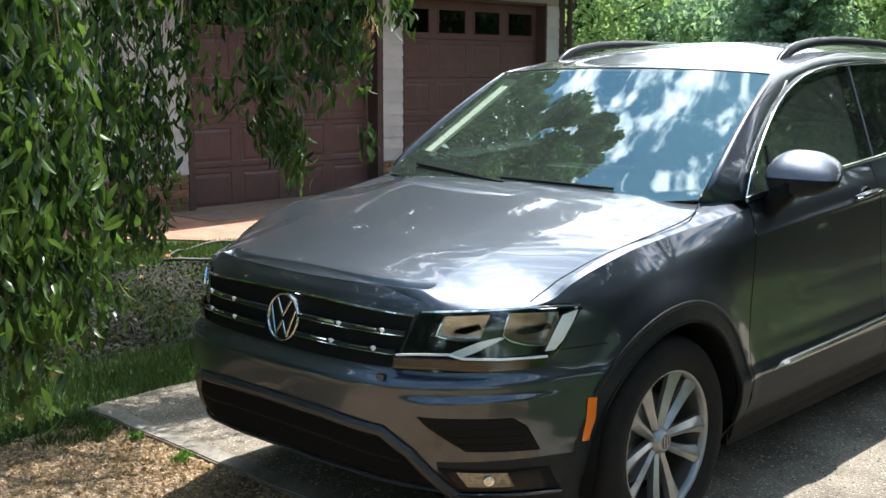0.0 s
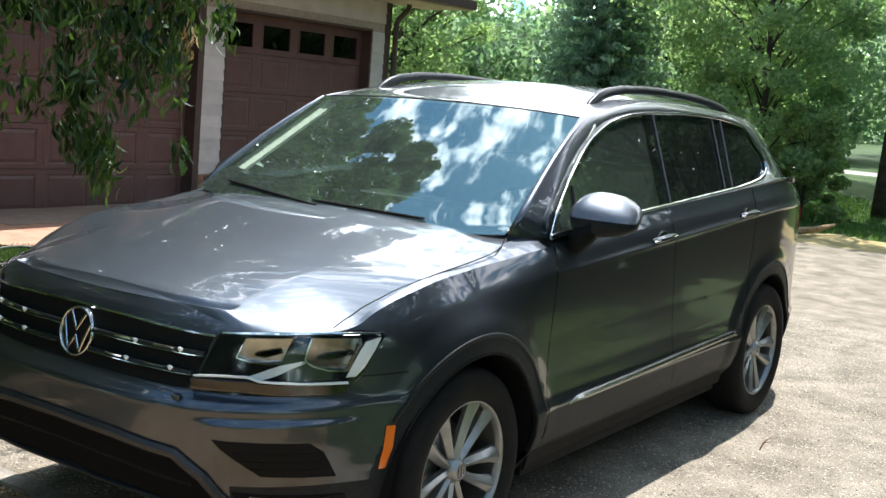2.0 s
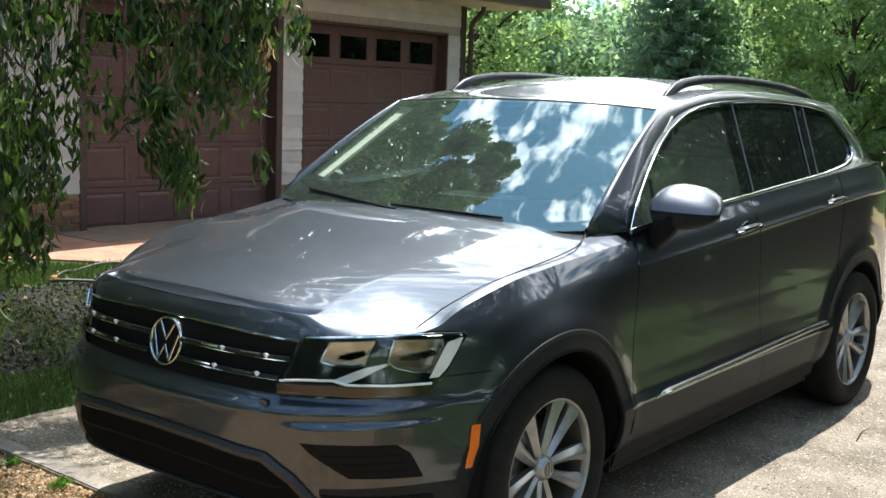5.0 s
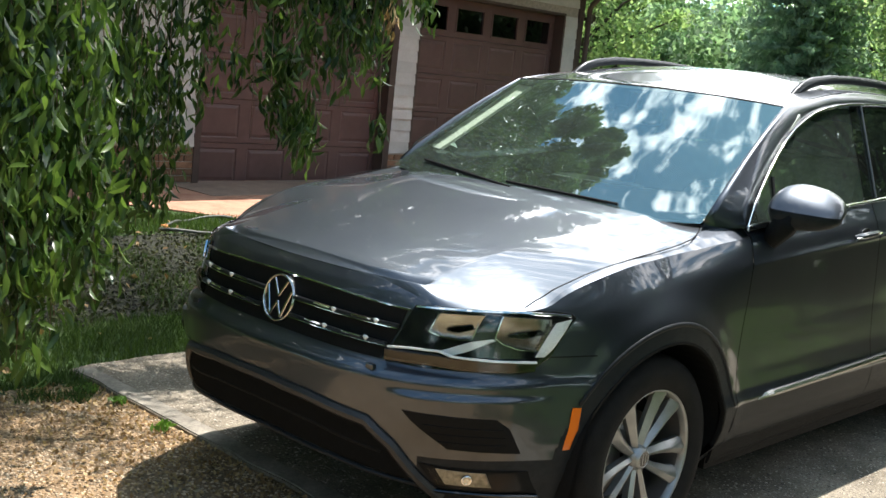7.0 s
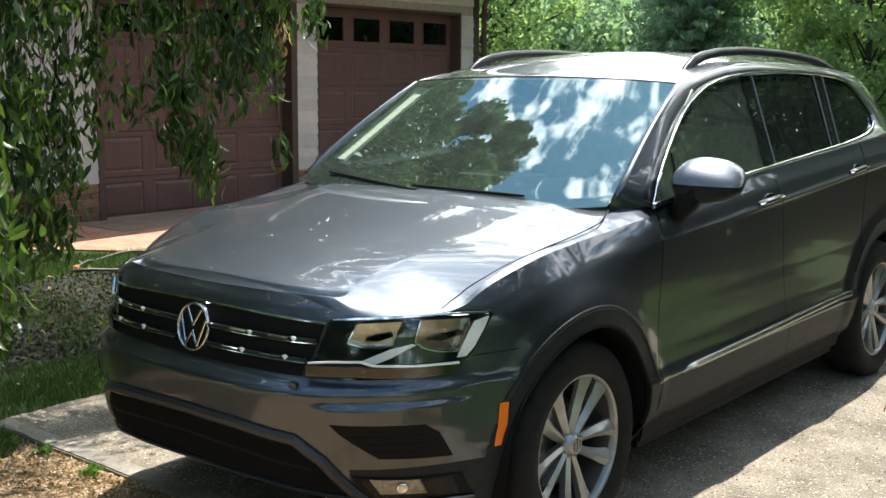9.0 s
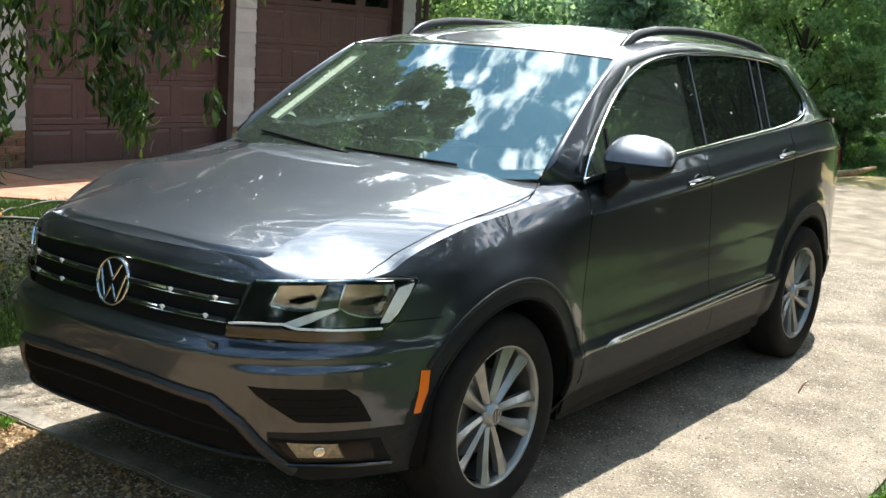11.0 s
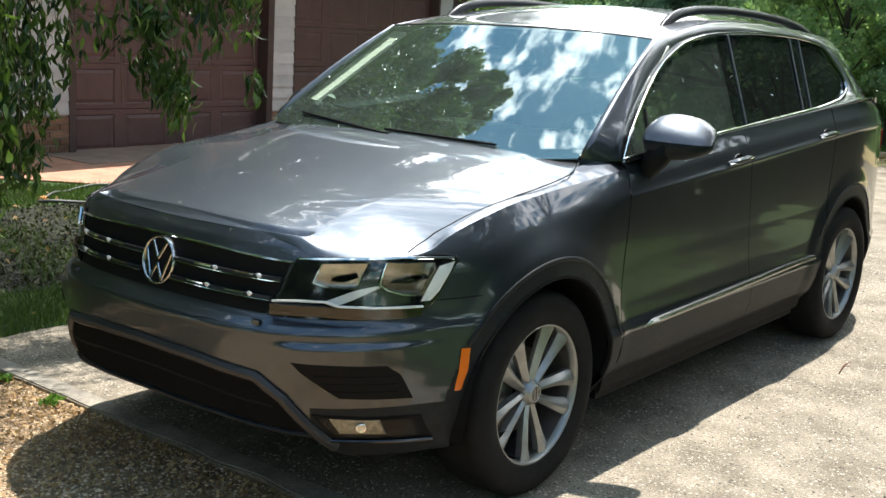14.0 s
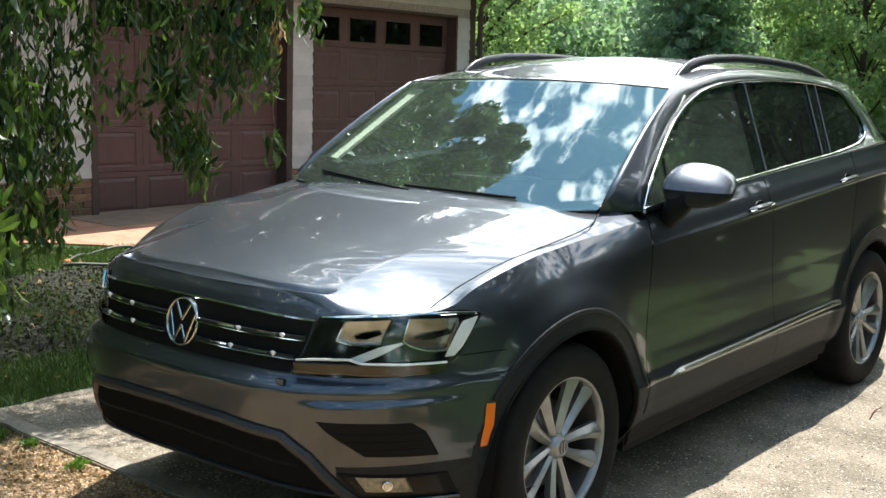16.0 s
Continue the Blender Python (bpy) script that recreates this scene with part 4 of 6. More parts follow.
# door handles and the chrome strip along the sill
for sg in (1, -1):
    for y0 in (1.255, 2.245):
        h = part("door_handle", bmesh.new(), None, car, "chrome-edged door handle")
        z = crease_z(y0 + .12) + .010
        bm = bmesh.new()
        pts = [flank(y0 + .23 * k / 8, z + .012 * k / 8, .001 + .009 * math.sin(math.pi * (.12 + .76 * k / 8)), sg) for k in range(9)]
        sweep(bm, pts, Vector((sg, 0, 0)), .026, .016, .6, taper=[.6, .85, 1, 1, 1, 1, 1, .85, .6])
        part("grip", bm, M_PAINT, h)
        bm = bmesh.new()
        sweep(bm, [p + Vector((sg * .007, 0, -.004)) for p in pts], Vector((sg, 0, 0)), .012, .008, .5)
        part("chrome_edge", bm, M_CHROME, h)
        # a black oval stands in for the shade of the hand hollow
        bm = bmesh.new()
        bmesh.ops.create_uvsphere(bm, u_segments=20, v_segments=10, radius=1)
        c = flank(y0 + .11, z + .002, -.002, sg)
        for v in bm.verts:
            v.co = Vector((c.x + v.co.x * .006, c.y + v.co.y * .06, c.z + v.co.z * .036))
        part("recess_shade", bm, M_GLOSSBLACK, h, smooth=True)
    bm = bmesh.new()
    pts = [flank(.646, .470, .0, sg), flank(.70, .481, .002, sg)] + [flank(y, .482 + .016 * (y - .74), .003, sg) for y in (.74, 1.0, 1.3, 1.6, 1.9, 2.15, 2.335)]
    pts = [Vector((p.x, p.y, p.z + .005)) for p in pts]
    sweep(bm, pts, Vector((sg, 0, .75)), .025, .010, .5, taper=[.25, .8, 1, 1, 1, 1, 1, 1, 1])
    part("sill_strip", bm, M_STRIP, car, "chrome strip along the door sills")
    bm = bmesh.new()
    sweep(bm, [flank(y, .30, -.006, sg) for y in (.44, .8, 1.2, 1.6, 2.0, 2.34)], Vector((sg, 0, -.2)), .11, .012, .3)
    part("sill_cladding", bm, M_BLACK, car, "black sill cladding")

M_FOG = mat("dim_fog_reflector", (0.16, 0.16, 0.14), 0.3, 0.7, (0.35, 0.34, 0.30), 60)

# ---- nose: grille, lamps, intakes ----


def nose_patch(outline, off, thick, cuts=4):
    """A sheet of the nose's curve, cut to an outline of half-width and height."""
    bm = bmesh.new()
    bm.faces.new([bm.verts.new((x, 0, z)) for x, z in outline])
    bmesh.ops.triangulate(bm, faces=bm.faces[:])
    for _ in range(cuts):
        long = [e for e in bm.edges if e.calc_length() > .035]
        if not long:
            break
        bmesh.ops.subdivide_edges(bm, edges=long, cuts=1, use_grid_fill=False)
        bmesh.ops.triangulate(bm, faces=[f for f in bm.faces if len(f.verts) > 3])
    pos = {v: nose(v.co.x, v.co.z, off) for v in bm.verts}
    for v, p in pos.items():
        v.co = p
    bmesh.ops.recalc_face_normals(bm, faces=bm.faces)
    if sum(f.normal.y * f.calc_area() for f in bm.faces) > 0:
        bmesh.ops.reverse_faces(bm, faces=bm.faces)
    if thick:
        ex = bmesh.ops.extrude_face_region(bm, geom=bm.faces[:])
        for v in ex["geom"]:
            if isinstance(v, bmesh.types.BMVert):
                v.co = v.co + Vector((0, thick, 0))
        bmesh.ops.recalc_face_normals(bm, faces=bm.faces)
    for f in bm.faces:
        f.smooth = True
    for e in bm.edges:
        if len(e.link_faces) == 2 and e.calc_face_angle() > .6:
            e.smooth = False
    return bm


def nose_bar(pts, off, w, h, n=24, rounding=.4, down=None):
    """A bar along the nose through (x, z) points."""
    bm = bmesh.new()
    fine = []
    for (xa, za), (xb, zb) in zip(pts, pts[1:]):
        for k in range(n):
            fine.append((xa + (xb - xa) * k / n, za + (zb - za) * k / n))
    fine.append(pts[-1])
    P = [nose(x, z, off) for x, z in fine]
    O = [(nose(x, z, .02) - nose(x, z, 0)).normalized() for x, z in fine]
    if down is not None:
        O = [Vector((o.x, o.y, down)).normalized() for o in O]
    sweep(bm, P, O, w, h, rounding)
    return bm


grille = part("grille", nose_patch([(-.505, .866), (-.25, .874), (0, .877), (.25, .874), (.505, .866), (.49, .80), (.462, .708), (.25, .708), (0, .708), (-.25, .708), (-.462, .708), (-.49, .80)], .003, .03), M_BLACK, car, "black grille with chrome bars")
part("top_bar", nose_bar([(-.515, .862), (-.25, .873), (0, .876), (.25, .873), (.515, .862)], .007, .009, .010), M_CHROME, grille)
for z, xe in ((.811, .492), (.753, .470)):
    for sg in (1, -1):
        part("chrome_bar", nose_bar([(sg * .075, z), (sg * .25, z), (sg * xe, z - .001)], .008, .013, .014), M_RAIL, grille)
        part("chrome_line", nose_bar([(sg * .075, z - .007), (sg * .25, z - .007), (sg * xe, z - .008)], .012, .0045, .012), M_CHROME, grille)
        for xs in ((.265, .425) if z > .8 else (.245, .405)):
            bm = bmesh.new()
            p = nose(sg * xs, z + .004, .024)
            bmesh.ops.create_uvsphere(bm, u_segments=12, v_segments=8, radius=.0095)
            for v in bm.verts:
                v.co = p + Vector((v.co.x * 1.25 * (1 if v.co.z > 0 else 1 + v.co.z / .0105), v.co.y * .5, v.co.z * (.7 if v.co.z > 0 else 1.1)))
            part("clip", bm, M_CLIP, grille, "small bright grille clip", smooth=True)
            part("bar_cover", nose_bar([(sg * (xs - .09), z + .003), (sg * (xs - .02), z + .003)], .018, .008, .006, 6), M_CHROME, grille)
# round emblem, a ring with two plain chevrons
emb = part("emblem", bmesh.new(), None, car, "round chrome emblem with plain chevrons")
EC = Vector((0, -.885, .795))
bm = bmesh.new()
lathe(bm, [(.0, .070), (.0, .001)], EC, (0, -1, .18), 40)
part("disc", bm, M_BLACK, emb)
bm = bmesh.new()
lathe(bm, [(-.02, .079), (.003, .079), (.010, .0765), (.011, .073), (.008, .070), (-.004, .068)], EC, (0, -1, .18), 48)
part("ring", bm, M_EMBLEM, emb, "chrome ring", smooth=True)
for a, b in (((-.061, .030), (-.027, -.058)), ((.061, .030), (.027, -.058)), ((-.027, -.058), (0, -.010)), ((.027, -.058), (0, -.010)), ((-.034, .058), (0, .006)), ((.034, .058), (0, .006))):
    bm = bmesh.new()
    q = lambda p: EC + Vector((p[0], -.002 + .18 * p[1], p[1]))
    sweep(bm, [q(a), q(b)], Vector((0, -1, .18)), .0098, .008)
    part("bar", bm, M_EMBLEM, emb)

for sg in (1, -1):
    hl = part("headlight", nose_patch([(sg * x, z) for x, z in ((.522, .878), (.60, .884), (.68, .887), (.745, .889), (.781, .894), (.808, .893), (.826, .888), (.834, .874), (.827, .831), (.813, .756), (.798, .728), (.77, .712), (.70, .706), (.595, .704), (.468, .705), (.485, .745), (.504, .805))], .004, .02),
              M_GLOSSBLACK, car, "headlight with two reflectors behind a clear lens")
    lk = 1.0 if sg > 0 else .3
    flip = (lambda L: [(sg * x, z) for x, z in L])
    for ring in ([(.591, .865), (.690, .871), (.682, .844), (.675, .800), (.650, .796), (.614, .799), (.576, .810)], [(.724, .873), (.800, .870), (.804, .852), (.793, .777), (.763, .781), (.735, .794), (.719, .812)]):
        bowl = part("reflector", nose_patch(flip(ring), .009, .012), M_REFLECT, hl, "dark mirrored reflector bowl")
        part("reflector_edge", nose_bar(flip(ring[2:] + ring[:1]), .010, .0035, .006, 3), M_CHROME, bowl)
        cx, cz = sum(p[0] for p in ring) / 7 + .008, sum(p[1] for p in ring) / 7
        part("bulb_shade", nose_patch(flip([(cx - .032, cz - .006), (cx - .012, cz + .006), (cx + .022, cz + .014), (cx + .026, cz + .004), (cx - .004, cz - .010)]), .014, .008), M_DARKCHROME, bowl)
    part("running_light", nose_patch(flip([(.811, .860), (.827, .870), (.824, .837), (.813, .785), (.803, .760), (.792, .759)]), .012 * lk, .012), M_DRL if sg > 0 else M_REFLECT, hl, "pale ribbed running light")
    part("lower_chrome", nose_bar(flip([(.474, .727), (.54, .730), (.612, .732), (.66, .728), (.72, .727), (.77, .730), (.794, .736)]), .004, .035, .016, 10, .12, -.06), M_DARKCHROME, hl, "smoked chrome lower lamp strip")
    part("strip_edge", nose_bar(flip([(.480, .746), (.54, .753), (.612, .757), (.643, .746), (.72, .744), (.794, .746)]), .016 * lk, .0075, .014, 6), M_CLIP if sg > 0 else M_DARKCHROME, hl, "bright edge of the lamp strip")
    part("upper_chrome", nose_bar(flip([(.529, .873), (.60, .878), (.66, .881), (.749, .886), (.802, .884), (.827, .880)]), .006 * lk, .009 * lk, .010 * lk, 6), M_CHROME if sg > 0 else M_DARKCHROME, hl)
    part("divider", nose_patch(flip([(.612, .758), (.640, .747), (.672, .765), (.719, .801), (.713, .806), (.675, .794), (.652, .781)]), .010, .010), M_CLIP, hl, "pale bright arm between the reflectors")
    bm = nose_patch(flip([(.520, .880), (.60, .886), (.68, .889), (.745, .891), (.781, .896), (.808, .895), (.828, .890), (.836, .875), (.829, .831), (.815, .756), (.799, .726), (.77, .710), (.70, .704), (.595, .702), (.466, .703), (.483, .745), (.502, .805)]), .024 * lk, 0)
    lens = part("lens", bm, M_LENS, hl, "clear lamp lens", smooth=True)
    lens.visible_shadow = False
    # bumper openings
    part("corner_vent", nose_patch(flip([(.575, .583), (.66, .580), (.765, .573), (.782, .545), (.792, .462), (.74, .466), (.668, .472), (.62, .53)]), .003, .02), M_BLACK, car, "black corner vent")
    vent = [ob for ob in car.children if ob.name.startswith("corner_vent")][-1]
    for z in (.548, .522, .496):
        part("vent_slat", nose_bar(flip([(.625 + .5 * (.548 - z), z), (.70, z - .004), (.775, z - .008)]), .002, .004, .003, 6), M_BLACK, vent)
    fog = part("fog_light", nose_patch(flip([(.60, .418), (.70, .410), (.80, .402), (.80, .325), (.70, .338), (.635, .345)]), .003, .02), M_BLACK, car, "fog light in a black surround")
    part("fog_reflector", nose_patch(flip([(.640, .407), (.735, .398), (.738, .350), (.655, .357)]), .006, .012), M_FOG, fog)
    bm = bmesh.new()
    c = nose(sg * .70, .377, .006)
    lathe(bm, [(.004, .017), (.009, .015), (.006, .011), (.004, .006), (.007, .001)], c, nose(sg * .70, .377, .03) - c, 20)
    part("fog_bulb", bm, M_CHROME, fog, "small round fog bulb", smooth=True)
    part("fog_lens", nose_patch(flip([(.618, .412), (.70, .406), (.785, .400), (.785, .340), (.70, .347), (.642, .352)]), .012, 0), M_LENS, fog).visible_shadow = False
    part("fog_bar", nose_bar(flip([(.62, .334), (.70, .329), (.80, .318)]), .004, .010, .010, 8), M_GLOSSBLACK, fog)
    bm = nose_patch(flip([(.855, .602), (.862, .600), (.859, .53), (.851, .468), (.845, .468), (.851, .53)]), .003, .008)
    part("side_marker", bm, M_ORANGE, car, "amber side marker")
    bm = bmesh.new()
    p = nose(sg * .455, .683, .004)
    box(bm, p.x - .016, p.x + .016, p.y - .006, p.y + .01, p.z - .009, p.z + .009, .003)
    part("washer_cap", bm, M_PAINT, car)
# a near-black sheet on the bumper carries the opening's shade in its colour
low = part("lower_intake", nose_patch([(-.455, .522), (-.25, .545), (0, .550), (.25, .545), (.455, .522), (.53, .462), (.625, .325), (.57, .356), (.33, .384), (0, .392), (-.33, .384), (-.57, .356), (-.625, .325), (-.53, .462)], .002, .03), M_VOID, car, "lower air intake, its unlit depth coloured near-black")
part("intake_trim", nose_bar([(-.635, .305), (-.532, .462), (-.46, .523), (-.25, .546), (0, .551), (.25, .546), (.46, .523), (.532, .462), (.635, .305)], .0, .036, .018, 12, .6), M_SATIN, low, "satin dark grey intake trim")
part("intake_slat", nose_bar([(-.50, .432), (-.25, .462), (0, .468), (.25, .462), (.50, .432)], .0, .010, .004, 10), M_BLACK, low)
part("intake_lip", nose_bar([(-.60, .345), (-.33, .374), (0, .380), (.33, .374), (.60, .345)], .002, .012, .010, 16), M_CLAD, low)

# ---- cabin ----
cabin = part("cabin", bmesh.new(), None, car, "dark cabin with cloth seats")
bm = bmesh.new()
rows = []
for i in range(21):
    x = -.72 + 1.44 * i / 20
    rows.append([(x, .40, 1.075), (x, .62, 1.085 + .02 * (abs(x) < .5)), (x, .85, 1.075), (x, .98, 1.03), (x, 1.0, .80)])
part("dashboard", grid_mesh("dashboard", rows), M_DASH, cabin, "dark dashboard")
bm.free()
bm = bmesh.new()
sweep(bm, [(x, .52 + .05 * (x / .7) ** 2, 1.082) for x in span(-.68, .68, 24)], Vector((0, 0, 1)), .022, .008)
part("dash_ledge", bm, M_TRIMLIGHT, cabin, "pale ledge along the dashboard")
bm = bmesh.new()
sweep(bm, [(x, .575 + .05 * (x / .7) ** 2, 1.086) for x in span(-.64, .64, 24)], Vector((0, 0, 1)), .030, .006)
part("defroster_vent", bm, M_BLACK, cabin, "black defroster slot")
bm = bmesh.new()
box(bm, -.30, .10, .80, .95, 1.08, 1.15, .02)
part("instrument_hood", bm, M_DASH, cabin)
for x in (.36, -.36):
    bm = bmesh.new()
    box(bm, x - .25, x + .25, 1.35, 1.85, .62, .80, .05)
    part("seat_cushion", bm, M_SEAT, cabin)
    bm = bmesh.new()
    rows = []
    box(bm, x - .24, x + .24, 1.78, 1.92, .75, 1.30, .05)
    for v in bm.verts:
        v.co.y += (v.co.z - .75) * .25
    part("seat_back", bm, M_SEAT, cabin)
    bm = bmesh.new()
    box(bm, x - .13, x + .13, 1.93, 2.03, 1.31, 1.48, .04)
    part("headrest", bm, M_SEAT, cabin)
bm = bmesh.new()
box(bm, -.66, .66, 2.62, 2.78, .70, 1.28, .05)
part("rear_bench", bm, M_SEAT, cabin)
bm = bmesh.new()
ring = [(.36 + .185 * math.cos(a), 1.12 - .06 * math.sin(a), 1.02 + .175 * math.sin(a)) for a in [k * math.tau / 32 for k in range(32)]]
sweep(bm, ring, Vector((0, 1, .4)), .028, .028, .5, closed=True)
box(bm, .20, .52, 1.10, 1.14, .99, 1.04, .01)
part("steering_wheel", bm, M_BLACK, cabin, "black steering wheel")
bm = bmesh.new()
box(bm, -.12, .12, .96, .99, 1.40, 1.47, .015)
box(bm, -.02, .02, .93, .97, 1.46, 1.53)
part("inner_mirror", bm, M_BLACK, cabin)
for sg in (1, -1):
    bm = bmesh.new()
    sweep(bm, [A0.lerp(A1, t) + Vector((.012, .035, -.025)) if sg > 0 else Vector((-(A0.lerp(A1, t).x - .014), A0.lerp(A1, t).y + .02, A0.lerp(A1, t).z - .03)) for t in (.16, .35, .55, .75, 1)], Vector((0, .3, -1)), .085, .02)
    part("pillar_trim", bm, M_TRIMLIGHT, cabin, "pale windshield pillar trim")
bm = bmesh.new()
box(bm, -.56, .56, 1.05, 2.9, 1.545, 1.56)
part("headliner", bm, M_TRIMLIGHT, cabin, "pale headliner")
# cowl and wipers under the windshield
rows = [[(x, .28, hood_mid(.28) - .05), (x, .35, 1.10), (x, .42, 1.115)] for x in span(-.76, .76, 20)]
part("cowl", grid_mesh("cowl", rows), M_BLACK, car, "black cowl panel")
for x0, x1, yy in ((.44, -.10, 0), (-.06, -.62, 0)):
    bm = bmesh.new()
    a, b = W0(x0).lerp(W1(x0), .02) + NS * .006, W0(x1).lerp(W1(x1), .055) + NS * .006
    sweep(bm, [a.lerp(b, t) for t in (0, .25, .5, .75, 1)], Vector((0, -.5, .8)), .008, .008)
    part("wiper", bm, M_BLACK, car, "black wiper blade")

# ---- the ground: one sheet, finer near the car ----
def ground_z(x, y):
    z = -.012 + .155 * smooth_step(-2.2, -4.9, x)
    z += .006 * noise.noise(Vector((x * 1.3, y * 1.3, 0)))
    return z


def patchy(x, y, k=.0):
    """An uneven edge for scattered plants."""
    return noise.noise(Vector((x * .9, y * .9, 5.5))) + .5 * noise.noise(Vector((x * 2.7, y * 2.7, 8))) > k


def region(x, y):
    """0 lawn, 1 gravel and dry leaves, 2 mulch, 3 straw."""
    w = .16 * noise.noise(Vector((x * 1.9, y * 1.9, 3.1))) + .07 * noise.noise(Vector((x * 6, y * 6, 1)))
    if y < -.55 + w * .3 and x > -1.72 - .35 * (-.6 - y) * .4 + w and y > -4.6 + w * 3 - .15 * x and x < 2.5 + w * 3 - .12 * y:
        return 1
    if -4.35 + w < x < -2.62 + w and -2.4 < y < 2.3 + w:
        return 2
    if 10.6 + w * 2 < y < 12.9 + w * 3 and -12 < x < 6:
        return 3
    return 0


def steps(fine0, fine1, fine, far0, far1):
    out = [fine0 + fine * i for i in range(int(round((fine1 - fine0) / fine)) + 1)]
    d, v = fine, fine0
    low = []
    while v > far0:
        d *= 1.35
        v -= d
        low.append(v)
    d, v = fine, fine1
    high = []
    while v < far1:
        d *= 1.35
        v += d
        high.append(v)
    return low[::-1] + out + high


gx, gy = steps(-7, 4, .05, -400, 400), steps(-5, 14, .05, -400, 600)
verts = [(x, y, ground_z(x, y)) for y in gy for x in gx]
faces, mats = [], []
for j in range(len(gy) - 1):
    for i in range(len(gx) - 1):
        a = j * len(gx) + i
        faces.append((a, a + 1, a + len(gx) + 1, a + len(gx)))
        mats.append(region((gx[i] + gx[i + 1]) / 2, (gy[j] + gy[j + 1]) / 2))
me = mesh_from("ground", verts, faces)
for m in (M_SOIL, M_GRAVELBED, M_MULCH, M_STRAW):
    me.materials.append(m)
me.polygons.foreach_set("material_index", mats)
tagged(new("ground", me), "lawn, gravel and mulch ground round the drive", "ground", kind="structure")

# the drive: a worn concrete pad with a crumbled edge
def drive_edge():
    pts = []
    for x in span(-1.93, 1.80, 60):
        pts.append((x, -.57 + .02 * noise.noise(Vector((x * 5, 0, 0)))))
    for y in span(-.45, 11.2, 120):
        pts.append((1.80 + .03 * noise.noise(Vector((9, y * 4, 0))) + .9 * smooth_step(5, 11, y), y))
    for x in span(2.4, -9.0, 90):
        pts.append((x, 11.25 + .10 * noise.noise(Vector((x * 1.5, 4, 0))) - .05 * x))
    for y in span(11.0, 6.2, 40):
        pts.append((-5.6 - .7 * (y - 6.2), y))
    for x in span(-5.4, -2.0, 30):
        pts.append((x, 6.1 - .05 * x))
    for y in span(6.0, -.45, 70):
        pts.append((-1.96 + .03 * noise.noise(Vector((4, y * 4, 2))), y))
    return pts


bm = bmesh.new()
edge = drive_edge()
top = [bm.verts.new((x, y, 0)) for x, y in edge]
f = bm.faces.new(top)
bmesh.ops.triangulate(bm, faces=[f])
if sum(g.normal.z for g in bm.faces) < 0:
    bmesh.ops.reverse_faces(bm, faces=bm.faces)
rim = [e for e in bm.edges if len(e.link_faces) == 1]
ex = bmesh.ops.extrude_edge_only(bm, edges=rim)
for v in ex["geom"]:
    if isinstance(v, bmesh.types.BMVert):
        v.co.z = -.12
single("drive", bm, M_DRIVE, "worn pale aggregate concrete drive", "drive", "structure")

# a smoother, paler edging along the pad's front
bm = bmesh.new()
xs = span(-1.90, 1.77, 70)
ring = [(x, -.562 + .02 * noise.noise(Vector((x * 5, 0, 0)))) for x in xs] + [(x, -.472 + .006 * noise.noise(Vector((x * 7, 3, 0)))) for x in xs[::-1]]
f = bm.faces.new([bm.verts.new((x, y, .005)) for x, y in ring])
ex = bmesh.ops.extrude_face_region(bm, geom=[f])
for v in ex["geom"]:
    if isinstance(v, bmesh.types.BMVert):
        v.co.z = -.10
bmesh.ops.recalc_face_normals(bm, faces=bm.faces)
single("drive_edging", bm, M_EDGING, "smooth worn concrete edging of the drive", "drive", "structure")

# red slab before the garage, and an apron browned for the eave's shade
def slab(name, pts, z, material, label):
    bm = bmesh.new()
    f = bm.faces.new([bm.verts.new((x, y, z)) for x, y in pts])
    if f.normal.z < 0:
        bmesh.ops.reverse_faces(bm, faces=[f])
    ex = bmesh.ops.extrude_face_region(bm, geom=[f])
    for v in ex["geom"]:
        if isinstance(v, bmesh.types.BMVert):
            v.co.z -= .12
    bmesh.ops.recalc_face_normals(bm, faces=bm.faces)
    return single(name, bm, material, label, "pavement", "structure")


slab("pavement", [(-6.7, -6.0), (-5.75, -6.0), (-5.72, 0.6), (-5.56, 1.69), (-5.29, 1.92), (-5.0, 2.10), (-4.71, 2.24), (-4.2, 2.5), (-3.4, 3.1), (-2.5, 4.2), (-2.0, 6.1), (-5.4, 6.3), (-5.6, 9.0), (-6.7, 9.0)], .158, M_SLAB, "red-stained concrete pavement before the garage")
slab("eave_shade_apron", [(-6.62, 2.8), (-5.75, 2.8), (-5.60, 8.3), (-6.62, 8.3)], .164, M_APRON, "concrete apron at the garage doors, browned for the eave's shade")

# ---- the house with two garage doors ----
HD = Vector((.02521, .99957, -.01519)).normalized()
HN = HD.cross(Vector((0, 0, 1))).normalized()
HU = HN.cross(HD)
K = HN.dot(Vector((-6.5, 4, 0)))
HOUSE = Matrix((HN, HD, HU)).transposed().to_4x4()
house = thing("house", "house wall of pale lap siding over brown brick", "house", HOUSE)
U0, U1, FLOOR, BRICKTOP, HEAD, EAVE = -7.0, 8.44, .150, .562, 2.40, 2.76
D1, D2 = (2.95, 5.385), (5.715, 8.20)
bays = [(U0, D1[0] - .045), (D1[1] + .03, D2[0] - .0), (D2[1] + .0, U1)]
bm = bmesh.new()
for a, b in bays:
    box(bm, K - .25, K - .012, a, b, -.3, HEAD)
box(bm, K - .25, K - .012, U0, U1, HEAD, EAVE + .1)
box(bm, K - 6.5, K - 6.3, U0, U1, -.3, EAVE)
box(bm, K - 6.4, K - .13, U1 - .2, U1 - .02, -.3, EAVE)
box(bm, K - 6.4, K - .13, U0, U0 + .2, -.3, EAVE)
